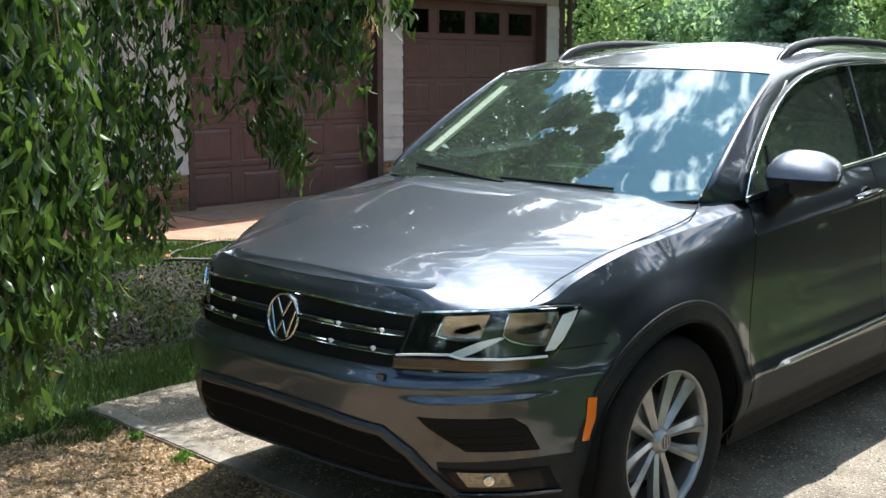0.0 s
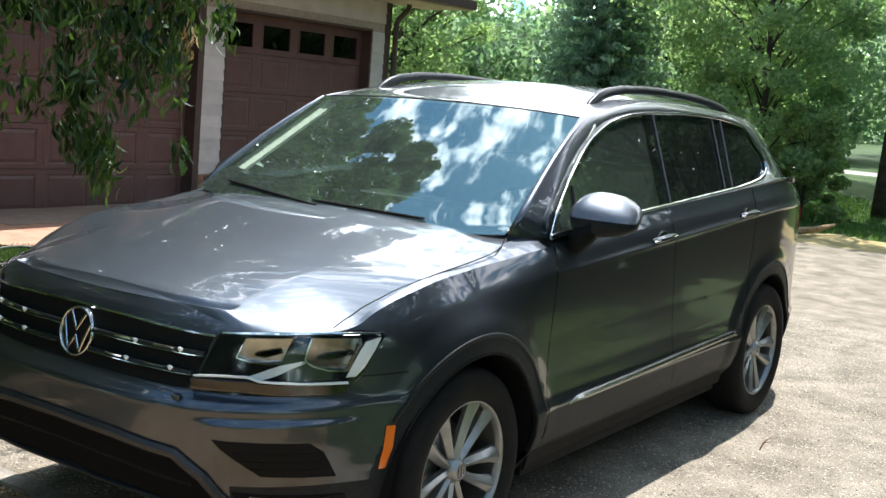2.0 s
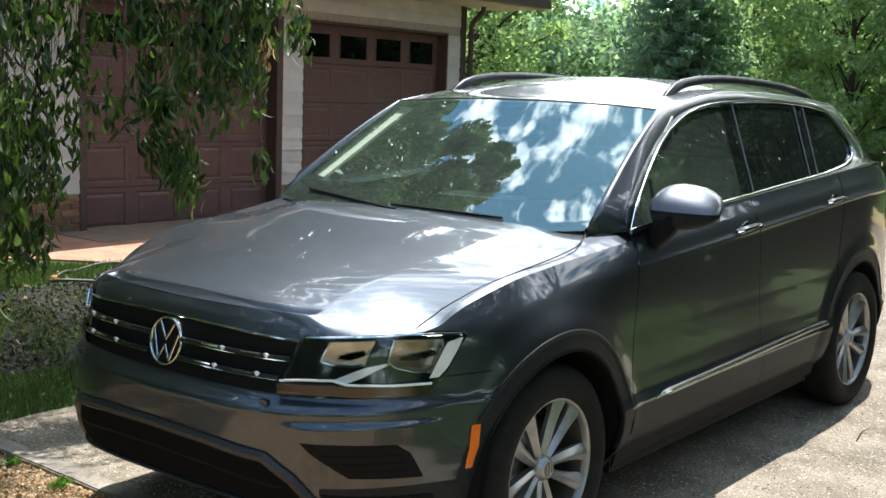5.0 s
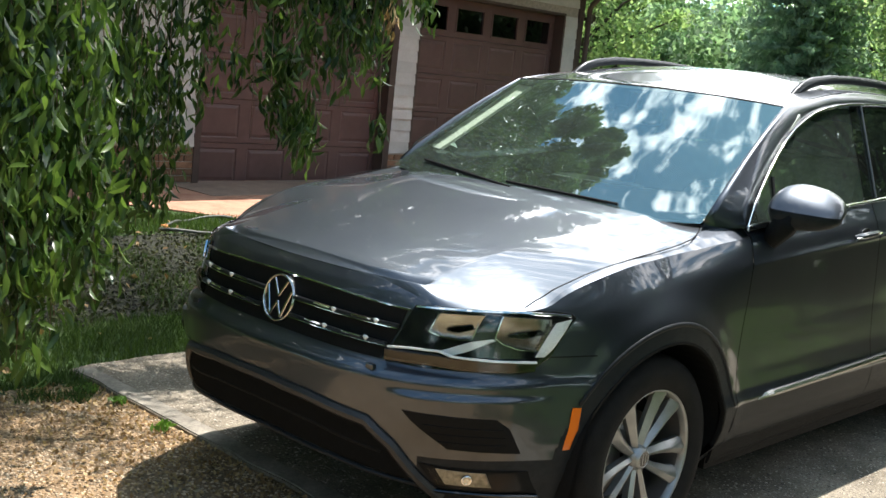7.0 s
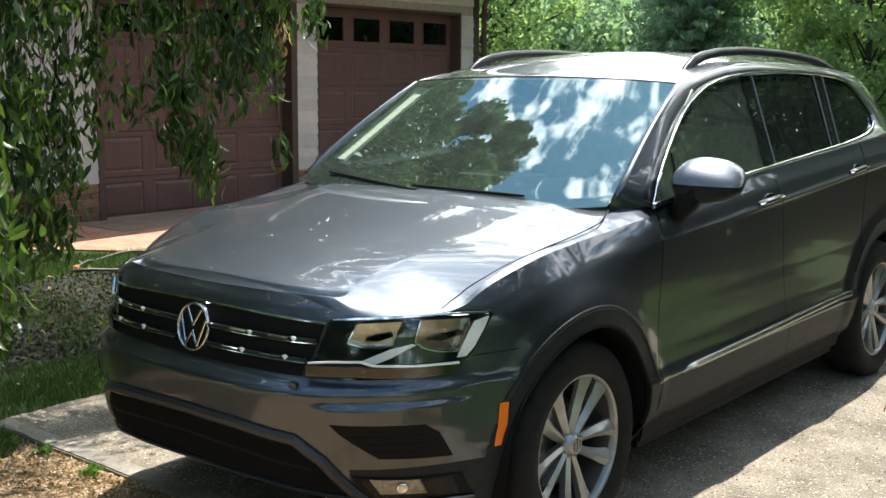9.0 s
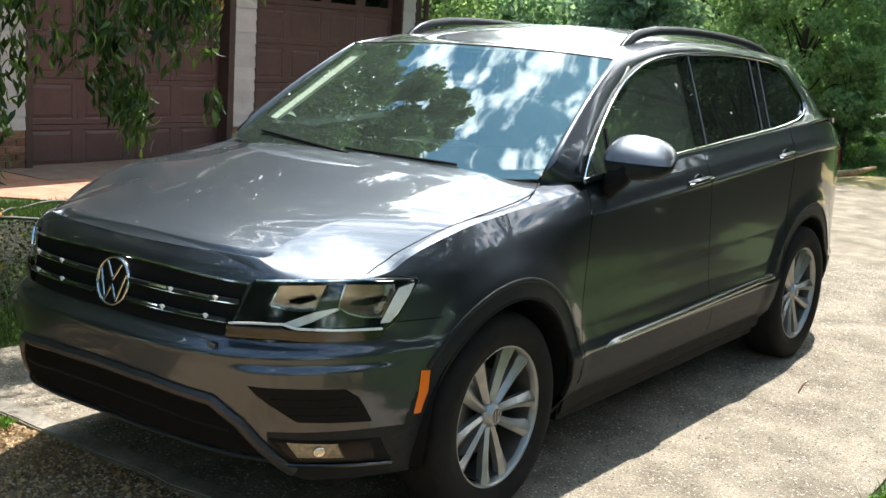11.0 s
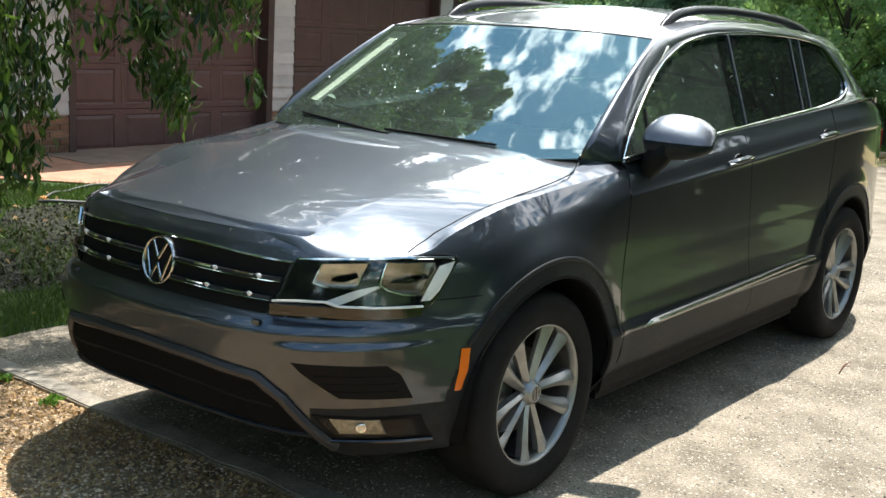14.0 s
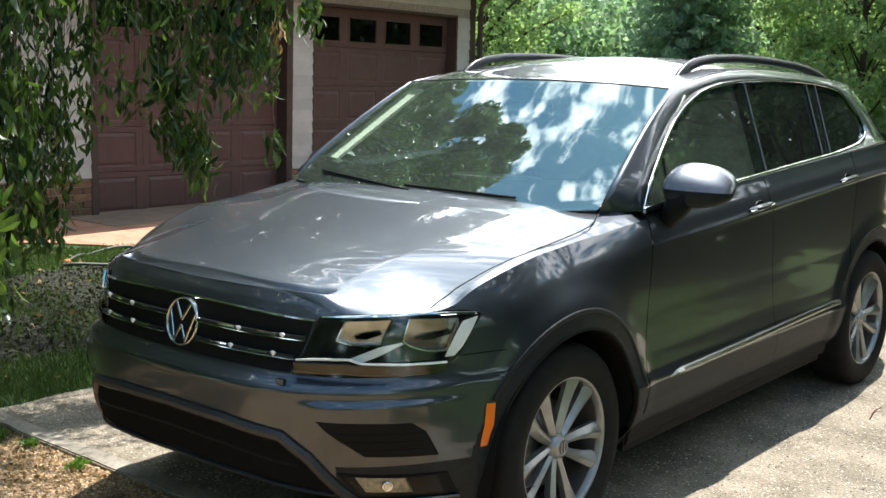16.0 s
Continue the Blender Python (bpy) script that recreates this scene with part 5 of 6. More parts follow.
part("wall", bm, M_MORTAR, house, "backing wall")
bm = bmesh.new()
box(bm, K - 6.4, K - .26, U0 + .2, U1 - .2, .08, .2)
part("garage_floor", bm, M_APRON, house)
# roof over the eave
bm = bmesh.new()
box(bm, K - .02, K + .72, U0 - .4, 9.25, EAVE, EAVE + .03)
part("soffit", bm, M_SOFFIT, house, "pale soffit")
bm = bmesh.new()
vs = [(K + .74, EAVE + .14), (K - 3.3, EAVE + 1.6), (K - 7.3, EAVE + .14), (K - 7.3, EAVE + .03), (K - 3.3, EAVE + 1.45), (K + .72, EAVE + .03)]
A = [bm.verts.new((x, U0 - .4, z)) for x, z in vs]
B = [bm.verts.new((x, 9.27, z)) for x, z in vs]
for i in range(6):
    bm.faces.new((A[i], A[(i + 1) % 6], B[(i + 1) % 6], B[i]))
bm.faces.new(A)
bm.faces.new(B)
bmesh.ops.recalc_face_normals(bm, faces=bm.faces)
part("roof", bm, M_SHINGLE, house, "dark shingle roof")
bm = bmesh.new()
box(bm, K + .72, K + .83, U0 - .4, 9.26, EAVE + .01, EAVE + .13, .01)
part("gutter", bm, M_BROWNTRIM, house, "dark brown gutter")
bm = bmesh.new()
box(bm, K - .02, K + .012, U1 - .0, U1 + .10, .2, EAVE, .006)
box(bm, K - .16, K - .02, U1 + .07, U1 + .10, .2, EAVE)
part("corner_board", bm, M_BROWNTRIM, house, "dark brown corner board")
bm = bmesh.new()
tube(bm, [(K + .24, U1 + .16, EAVE), (K + .23, U1 + .16, EAVE - .06), (K + .09, U1 + .14, EAVE - .20), (K + .06, U1 + .14, EAVE - .26), (K + .06, U1 + .14, .25)], .035, 8)
part("downspout", bm, M_BROWNTRIM, house, "dark brown downspout")
for a, b, nm in ((D1[0] - .045, D1[0], "left"), (D1[1] - .055, D1[1] + .03, "right")):
    bm = bmesh.new()
    box(bm, K - .18, K + .006, a, b, FLOOR, HEAD, .004)
    part("door_frame", bm, M_BROWNTRIM, house, "dark brown door frame")
for d in (D1, D2):
    bm = bmesh.new()
    box(bm, K - .2, K - .001, d[1] - .03, d[1] - .001, FLOOR, HEAD)
    box(bm, K - .2, K - .001, d[0] + .001, d[0] + .03, FLOOR, HEAD)
    box(bm, K - .2, K - .001, d[0] + .03, d[1] - .03, HEAD - .03, HEAD)
    part("door_jamb", bm, M_BROWNTRIM, house, "dark brown door jamb")

# garage doors: five rows of four raised panels, the top row glazed
def raised_panel(bm, x, u0, u1, z0, z1):
    a = [bm.verts.new((x, u, z)) for u, z in ((u0, z0), (u1, z0), (u1, z1), (u0, z1))]
    b = [bm.verts.new((x - .008, u, z)) for u, z in ((u0 + .012, z0 + .012), (u1 - .012, z0 + .012), (u1 - .012, z1 - .012), (u0 + .012, z1 - .012))]
    c = [bm.verts.new((x + .001, u, z)) for u, z in ((u0 + .045, z0 + .045), (u1 - .045, z0 + .045), (u1 - .045, z1 - .045), (u0 + .045, z1 - .045))]
    for R, S in ((a, b), (b, c)):
        for i in range(4):
            bm.faces.new((R[i], R[(i + 1) % 4], S[(i + 1) % 4], S[i]))
    bm.faces.new(c)


M_PANE = glass_mat("garage_pane", (0.30, 0.32, 0.31), 0.0, 2.1)
for d, lab in ((D1, "dark brown panelled garage door under hanging branches"), (D2, "dark brown panelled garage door with four windows")):
    gd = thing("garage_door", lab, "garage door", HOUSE, "garage doors")
    x = K - .16
    u0, u1 = d[0] + .03, d[1] - .03
    rh = (HEAD - .03 - FLOOR) / 5
    cw = (u1 - u0) / 4
    for r in range(5):
        z0 = FLOOR + r * rh
        bm = bmesh.new()
        m, g = .062, .052
        us = [u0]
        for c in range(4):
            us += [u0 + c * cw + m, u0 + (c + 1) * cw - m]
        us.append(u1)
        zl, zh = z0 + .003, z0 + rh - .003
        pl, ph = z0 + g, z0 + rh - (g if r < 4 else .085)
        for i in range(len(us) - 1):
            if i % 2 == 0:
                box(bm, x - .04, x, us[i], us[i + 1], zl, zh)
            else:
                box(bm, x - .04, x, us[i], us[i + 1], zl, pl)
                box(bm, x - .04, x, us[i], us[i + 1], ph, zh)
                if r < 4:
                    raised_panel(bm, x, us[i], us[i + 1], pl, ph)
        sec = part("door_section", bm, M_DOOR, gd)
        if r == 4:
            for i in range(1, len(us) - 1, 2):
                bm = bmesh.new()
                box(bm, x - .024, x - .018, us[i], us[i + 1], pl, ph)
                part("pane", bm, M_PANE, sec, "dark window pane")
                bm = bmesh.new()
                for a in ((us[i], us[i + 1], pl, pl + .02), (us[i], us[i + 1], ph - .02, ph), (us[i], us[i] + .02, pl + .02, ph - .02), (us[i + 1] - .02, us[i + 1], pl + .02, ph - .02)):
                    box(bm, x - .012, x + .006, *a)
                part("pane_frame", bm, M_DOOR, sec)

# lap boards, each its own piece
LAP = .1285


def lap_board(u0, u1, z, h):
    x = K - .012
    v = [(x + .022, z), (x + .004, z + h + .012), (x - .001, z + h + .012), (x - .001, z)]
    verts = [(a, u, b) for u in (u0, u1) for a, b in v]
    return mesh_from("siding_board", verts, [(0, 4, 5, 1), (1, 5, 6, 2), (2, 6, 7, 3), (3, 7, 4, 0), (0, 1, 2, 3), (7, 6, 5, 4)], False)


rnd = random.Random(5)
for a, b in bays + [(U0, U1)]:
    z = BRICKTOP
    if (a, b) == (U0, U1):
        z = BRICKTOP + LAP * 15
        lo = HEAD
    while z < EAVE - .02:
        h = LAP
        over = (a, b) == (U0, U1)
        if over or z + h * .6 < HEAD + .03:
            zz = max(z, HEAD + .002) if over else z
            hh = min(z + LAP, EAVE - .012) - zz
            if not over and z + LAP > HEAD:
                hh = HEAD - zz - .014
            if hh > .01:
                cuts = [a]
                while b - cuts[-1] > 4.2:
                    cuts.append(cuts[-1] + rnd.uniform(2.2, 3.6))
                cuts.append(b)
                for p, q in zip(cuts, cuts[1:]):
                    part("siding_board", lap_board(p + .002, q - .002, zz, hh), M_SIDING, house)
        z += LAP
# bricks: running bond under the siding
BL, BH, J = .203, .0575, .010
brick_meshes = {}


def brick_mesh(w):
    k = round(w, 3)
    if k not in brick_meshes:
        bm = box_bm(-.05, 0, 0, w, 0, BH)
        bmesh.ops.bevel(bm, geom=bm.edges[:], offset=.004, segments=1, affect="EDGES")
        me = bpy.data.meshes.new("brick")
        bm.to_mesh(me)
        bm.free()
        me.materials.append(M_BRICK)
        brick_meshes[k] = me
    return brick_meshes[k]


count = 0
for a, b in bays:
    for c in range(6):
        z = BRICKTOP - .008 - (c + 1) * (BH + J)
        u = b
        first = c % 2
        while u > max(a, .2):
            w = BL if not first else BL / 2 - J / 2
            first = 0
            w = min(w, u - a)
            if w > .03:
                ob = part("brick", brick_mesh(w), None, house)
                ob.location = (K + .002 + rnd.uniform(-.002, .002), u - w, z)
                count += 1
            u -= w + J

# garden hose lying in the grass
bm = bmesh.new()
pts = []
for k in range(60):
    a = radians(150 + k * 5.2)
    r = .42 + .06 * math.sin(k * .3)
    x, y = -4.42 + r * .55 * math.cos(a), 1.98 + r * 1.2 * math.sin(a)
    pts.append((x, y, ground_z(x, y) + .028 + .012 * math.sin(k * .5)))
tube(bm, pts, .012, 8)
single("garden_hose", bm, M_HOSE, "grey-green garden hose coiled on the grass", "hose", smooth=True)
bm = bmesh.new()
bmesh.ops.create_uvsphere(bm, u_segments=12, v_segments=8, radius=1)
for v in bm.verts:
    v.co = Vector((-4.47 + .05 * v.co.x, 1.50 + .035 * v.co.y, ground_z(-4.47, 1.5) + .015 + .028 * v.co.z)) + .012 * noise.noise_vector(v.co * 3)
single("fallen_leaf_clump", bm, mat("rust_leaf", (.45, .20, .06), .9, 0, (.3, .11, .03), 40), "rust-coloured clump of dead leaves in the grass", "leaves", smooth=True)
# a thin red-brown twig and its fork on the concrete
bm = bmesh.new()
tube(bm, [(1.150, 2.195, .006), (1.128, 2.30, .010), (1.118, 2.37, .007), (1.126, 2.44, .006)], [.003, .003, .0025, .0015], 6)
tube(bm, [(1.128, 2.30, .010), (1.155, 2.36, .007)], [.002, .001], 5)
single("fallen_twig", bm, mat("red_brown_twig", (.16, .055, .03), .8, 0, (.09, .035, .02), 40), "thin red-brown twig fallen on the concrete", "twig", smooth=True)
# split log beyond the drive
bm = bmesh.new()
tube(bm, [(-2.15, 11.9, .04), (-1.9, 12.15, .05), (-1.75, 12.4, .07), (-1.6, 12.8, .13)], [.04, .05, .045, .025], 9)
single("log", bm, M_LOG, "weathered log lying at the drive's edge", "log", smooth=True)
# a far pale road and a small far shed
bm = bmesh.new()
vs = [(-14, 26.6), (20, 28.6), (20, 30.6), (-14, 28.6)]
bm.faces.new([bm.verts.new((x, y, ground_z(x, y) + .05)) for x, y in vs])
single("road", bm, M_FARROAD, "pale far road beyond the lawn", "road", "structure")

# ---- plants ----
rng = np.random.default_rng(7)


def leaf_mesh(name, centres, size, length=1.6, up=None, droop=0.0, fold=.25, bend=0.0):
    """Leaves as folded diamonds, one at each centre, turned at random; size may be one number or one a leaf."""
    n = len(centres)
    c = np.asarray(centres, float)
    s = np.broadcast_to(np.asarray(size, float), (n,))[:, None] * rng.uniform(.7, 1.25, (n, 1))
    d = rng.normal(size=(n, 3))
    d[:, 2] -= droop
    d /= np.linalg.norm(d, axis=1)[:, None]
    h = rng.normal(size=(n, 3))
    if up is not None:
        h += up
    w = np.cross(d, h)
    w /= np.linalg.norm(w, axis=1)[:, None] + 1e-9
    nn = np.cross(w, d)
    L, Wd = s * length * .5, s * .5
    if not bend:
        tip, base = c + d * L, c - d * L
        mid = c - d * L * .15
        a, b = mid + w * Wd + nn * Wd * fold, mid - w * Wd + nn * Wd * fold
        verts, corner, k = np.stack([base, a, tip, b], 1), [0, 1, 2, 0, 2, 3], 4
    else:
        base, tip = c - d * L, c + d * L * .95 - nn * L * bend
        m1, m2 = c - d * L * .30 + nn * L * bend * .25, c + d * L * .35
        verts = np.stack([base, m1 + w * Wd * .9 + nn * Wd * fold, m2 + w * Wd * .72 + nn * Wd * fold, tip, m2 - w * Wd * .72 + nn * Wd * fold, m1 - w * Wd * .9 + nn * Wd * fold, m1, m2], 1)
        corner, k = [0, 1, 6, 1, 2, 7, 1, 7, 6, 2, 3, 7, 0, 6, 5, 6, 7, 4, 6, 4, 5, 7, 3, 4], 8
    verts = verts.reshape(-1, 3)
    me = bpy.data.meshes.new(name)
    me.vertices.add(k * n)
    me.vertices.foreach_set("co", verts.ravel())
    me.loops.add(len(corner) * n)
    i0 = np.arange(n)[:, None] * k
    me.loops.foreach_set("vertex_index", (i0 + np.array(corner)).ravel().astype(np.int32))
    me.polygons.add(len(corner) // 3 * n)
    me.polygons.foreach_set("loop_start", np.arange(0, len(corner) * n, 3, dtype=np.int32))
    me.update(calc_edges=True)
    return me


def clump_points(centre, radius, n, squash=.8):
    p = rng.normal(size=(n, 3))
    p /= np.linalg.norm(p, axis=1)[:, None]
    p *= (rng.uniform(0, 1, (n, 1)) ** .45) * radius
    p[:, 2] *= squash
    return p + np.asarray(centre)


def broad_tree(x, y, height, spread, leaf, material, label, clumps=34, per=210, low=.25, trunk_r=.16, category="tree", foot=.84):
    g = ground_z(x, y)
    t = thing("tree", label, category, None, "trees round the house")
    bm = bmesh.new()
    sway = trunk_r * .35
    pts = [(x + sway * math.sin(k * 1.7 + x), y + sway * math.cos(k * 1.3 + y), g - .1 + height * .86 * k / 7) for k in range(8)]
    tube(bm, pts, [trunk_r * (1.25 - k * .155) for k in range(8)], 9)
    part("trunk", bm, M_BARK, t, "dark ridged trunk", smooth=True)
    leaves = []
    for k in range(clumps):
        q = (k + .5) / clumps
        h = low + (1 - low) * q
        a = k * 2.39996 + x
        r = spread * (math.sin(math.pi * min(1, .16 + foot * (1 - q) ** .75)) ** .7) * rng.uniform(.55, 1.05)
        c = Vector((x + r * math.cos(a), y + r * math.sin(a), g + height * h * rng.uniform(.93, 1.05)))
        if k % 2 == 0:
            bm = bmesh.new()
            z0 = g + height * max(.15, h - .18) * .85
            s = Vector((x, y, z0))
            tube(bm, [s, s.lerp(c, .5) + Vector((0, 0, .15)), c], [trunk_r * .35, trunk_r * .2, trunk_r * .06], 5)
            part("limb", bm, M_BARK, t, smooth=True)
        leaves.append(clump_points(c, spread * rng.uniform(.20, .36), per, .62))
    part("crown", leaf_mesh("crown", np.concatenate(leaves), leaf), material, t, "leafy crown")
    return t


def spruce(x, y, height, spread, label):
    g = ground_z(x, y)
    t = thing("spruce", label, "tree", None, "trees round the house")
    bm = bmesh.new()
    tube(bm, [(x, y, g - .1), (x, y, g + height * .5), (x, y, g + height)], [.2, .12, .02], 8)
    part("trunk", bm, M_BARK, t, smooth=True)
    leaves = []
    tiers = 26
    for k in range(tiers):
        h = .06 + .92 * k / tiers
        r = spread * (1 - h) ** .8
        m = max(5, int(15 * (1 - h)))
        for j in range(m):
            a = math.tau * (j + .5 * (k % 2)) / m + rng.uniform(-.2, .2)
            rr = r * rng.uniform(.75, 1.1)
            s = np.linspace(.15, 1, 9)[:, None]
            p = np.array([x, y, g + height * h]) + s * np.array([rr * math.cos(a), rr * math.sin(a), -.18 * rr]) + np.array([0, 0, .10 * rr]) * s ** 2
            for q in p:
                leaves.append(clump_points(q, .15 + .08 * (1 - h), 16, .5))
    part("crown", leaf_mesh("crown", np.concatenate(leaves), .062, 3.0, droop=.4), M_LEAF_C, t, "blue-green needled boughs")
    return t


# a wood behind the drive, with lighter trees in front
for x, y, h, s, lf, m, lab, c, per, low in (
    (-11.5, 15.5, 5.6, 2.0, .085, M_LEAF_B, "yellow-green maple beside the garage", 58, 330, .05),
    (-14.8, 15.3, 11.0, 3.4, 0.190, M_LEAF_E, "tall broadleaf tree behind the garage, its green darkened as if shaded", 54, 320, .05),
    (-17.5, 21.0, 9.5, 4.0, 0.20, M_LEAF_E, "tall tree at the wood's edge, its green darkened as if shaded", 54, 320, .05),
    (-8.6, 25.5, 6.4, 3.2, 0.132, M_LEAF_D, "dark green tree at the wood's edge", 54, 320, .03),
    (-6.8, 20.0, 5.8, 2.9, 0.105, M_LEAF_A, "green oak spreading over the drive's end", 56, 320, .12),
    (-4.6, 17.6, 7.2, 2.5, 0.094, M_LEAF_B, "yellow-green young oak at the drive's end", 54, 320, .16),
    (-3.5, 14.8, 5.4, 1.45, 0.072, M_LEAF_A, "green bushy tree beside the log", 64, 480, .02),
    (-2.6, 24.0, 11, 3.6, 0.132, M_LEAF_A, "green tree beyond the lawn", 54, 320, .30),
    (.6, 27.5, 11, 3.6, 0.138, M_LEAF_D, "dark green tree beyond the lawn", 54, 480, .25),
    (3.5, 25.0, 11, 3.8, 0.138, M_LEAF_A, "broad green tree beyond the lawn", 54, 480, .22),
    (-17.0, 30.0, 3.8, 4.0, 0.180, M_LEAF_F, "tall hazy green tree in the wood", 56, 380, .02),
    (-10.5, 36.0, 5.2, 4.6, 0.192, M_LEAF_F, "tall hazy green tree in the wood", 56, 380, .02),
    (-4.5, 46.0, 11, 5.5, 0.216, M_LEAF_F, "tall hazy green tree in the far wood", 56, 380, .02),
    (3.0, 50.0, 12, 6.0, 0.228, M_LEAF_F, "tall hazy green tree in the far wood", 56, 380, .02),
    (11.0, 42.0, 13, 6.0, 0.216, M_LEAF_F, "tall hazy green tree in the far wood", 56, 380, .02),
):
    bushy = y < 15 and x > -5
    broad_tree(x, y, h, s, lf * .85, m, lab, c, int(per * (1.2 if m is M_LEAF_E else 1.0 if m is M_LEAF_F else .75)), low, .06 if bushy else .16, foot=.55 if bushy else .84)
broad_tree(-2.55, 14.3, 1.7, .55, .05, M_LEAF_D, "low green shrub beside the log", 30, 260, .06, .03, "shrub", .5)
# the far wood that closes the view
far = []
for k in range(90):
    a = radians(-62 + k * 1.5 + rng.uniform(-.5, .5))
    d = rng.uniform(58, 76)
    hgt = rng.uniform(3, 7)
    for h in np.linspace(.8, hgt, 6):
        far.append(clump_points((d * math.sin(a), d * math.cos(a), h), 2.6, 120, .7))
single("far_wood", leaf_mesh("far_wood", np.concatenate(far), .34), M_LEAF_F, "hazy green wood in the distance", "wood", "stuff")
spruce(-8.0, 18.0, 6.2, 2.0, "blue-green spruce behind the drive")
# two dark trunks standing close together on the lawn
for x, y, r in ((-1.92, 16.6, .11), (-1.50, 16.9, .12)):
    broad_tree(x, y, 10, 2.3, .10, M_LEAF_D, "tall tree with a dark straight trunk", 32, 130, .58, r)

# unseen trees and hedge behind and beside the camera, mirrored in paint and glass
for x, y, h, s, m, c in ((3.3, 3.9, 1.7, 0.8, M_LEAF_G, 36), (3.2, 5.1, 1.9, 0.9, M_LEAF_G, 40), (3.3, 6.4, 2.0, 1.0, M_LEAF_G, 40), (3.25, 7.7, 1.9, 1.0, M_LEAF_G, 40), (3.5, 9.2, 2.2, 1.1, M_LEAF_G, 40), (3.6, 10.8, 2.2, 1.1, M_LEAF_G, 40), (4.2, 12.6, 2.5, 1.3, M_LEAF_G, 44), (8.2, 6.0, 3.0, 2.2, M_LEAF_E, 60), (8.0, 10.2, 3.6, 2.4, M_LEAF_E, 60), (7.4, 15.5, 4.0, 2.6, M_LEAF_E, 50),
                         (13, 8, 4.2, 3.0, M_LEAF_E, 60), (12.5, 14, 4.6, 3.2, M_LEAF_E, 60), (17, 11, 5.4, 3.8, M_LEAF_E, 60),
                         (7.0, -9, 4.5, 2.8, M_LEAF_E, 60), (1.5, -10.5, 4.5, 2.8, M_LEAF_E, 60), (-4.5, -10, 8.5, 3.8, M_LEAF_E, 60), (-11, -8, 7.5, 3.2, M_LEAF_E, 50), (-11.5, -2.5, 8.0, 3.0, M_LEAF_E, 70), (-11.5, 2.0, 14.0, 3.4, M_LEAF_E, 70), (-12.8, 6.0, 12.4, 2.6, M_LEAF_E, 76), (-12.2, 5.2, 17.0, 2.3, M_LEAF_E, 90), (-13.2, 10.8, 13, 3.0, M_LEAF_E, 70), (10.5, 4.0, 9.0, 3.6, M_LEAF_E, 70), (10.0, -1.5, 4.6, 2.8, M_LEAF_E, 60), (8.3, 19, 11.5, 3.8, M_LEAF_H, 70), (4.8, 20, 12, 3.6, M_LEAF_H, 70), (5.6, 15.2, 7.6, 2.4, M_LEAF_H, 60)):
    # the shrubs are added to darken door reflections, some trees to cut sky light
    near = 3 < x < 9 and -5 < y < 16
    broad_tree(x, y, h, s, .085 if near else .14, m, "unseen dark green shrub added to darken the doors' reflections" if m is M_LEAF_G else "unseen green broadleaf tree, added for reflections and less sky light", c, 520 if near else 640 if x < -10 else 330, .04, foot=.55 if m is M_LEAF_G else .84, category="shrub" if m is M_LEAF_G else "tree")
# one more out of view, its high crown added to shade the lawn
broad_tree(4.5, 5.6, 8.6, 2.2, .11, M_LEAF_E, "unseen tall tree, its high green crown added to shade the lawn", 44, 420, .66)

# ---- the weeping tree beside the drive ----
weep = thing("weeping_tree", "weeping cherry with long hanging leafy branches", "tree")
TX, TY = -3.5, -1.6
bm = bmesh.new()
tube(bm, [(TX, TY, -.1), (TX + .05, TY + .05, .8), (TX + .12, TY + .02, 1.6), (TX + .3, TY + .1, 2.4), (TX + .5, TY + .2, 3.0)], [.16, .13, .12, .10, .07], 12)
part("trunk", bm, M_BARK, weep, "grey-brown trunk", smooth=True)


def strand(x, y, z0, z1, spread=.06, density=70, leaf=.036, sway=.11):
    """One hanging twig from z1 down to z0, with leaves along it."""
    n = 9
    ph = rng.uniform(0, 6.28)
    pts = []
    for k in range(n):
        t = k / (n - 1)
        pts.append(np.array([x + sway * math.sin(ph + 2.2 * t) * t - .10 * (1 - t) * (1 if x > TX else -1), y + sway * math.cos(ph * 1.3 + 2 * t) * t, z1 + (z0 - z1) * t]))
    m = max(3, int((z1 - z0) * density * 1.75))
    # leaves sit in tufts along the twig
    tt = np.clip(rng.choice(rng.uniform(0, 1, max(3, m // 9)) ** .85, m) + rng.normal(size=m) * .022, 0, 1)
    P = np.array(pts)
    base = np.stack([np.interp(tt * (n - 1), np.arange(n), P[:, i]) for i in range(3)], 1)
    off = rng.normal(size=(m, 3)) * spread * np.array([1, 1, .5])
    return [tuple(p) for p in pts], base + off


def hang(groups, leaf, name_label):
    for x, y, z0, z1, wide, count, spread, dens in groups:
        for _ in range(count):
            a, r = rng.uniform(0, 6.28), wide * math.sqrt(rng.uniform(0, 1))
            zz = z0 + abs(rng.normal()) * .22 * min(1, wide * 4)
            pts, lv = strand(x + r * math.cos(a), y + r * math.sin(a), zz, z1 + rng.uniform(-.1, .25), spread, dens)
            bm = bmesh.new()
            tube(bm, pts, [.0030 - .0002 * k for k in range(len(pts))], 4)
            branch = part("hanging_branch", bm, M_TWIG, weep, smooth=True)
            part("foliage", leaf_mesh("foliage", lv, leaf, 3.3, droop=2.4, fold=.30, bend=.22), M_WEEP, branch, name_label)


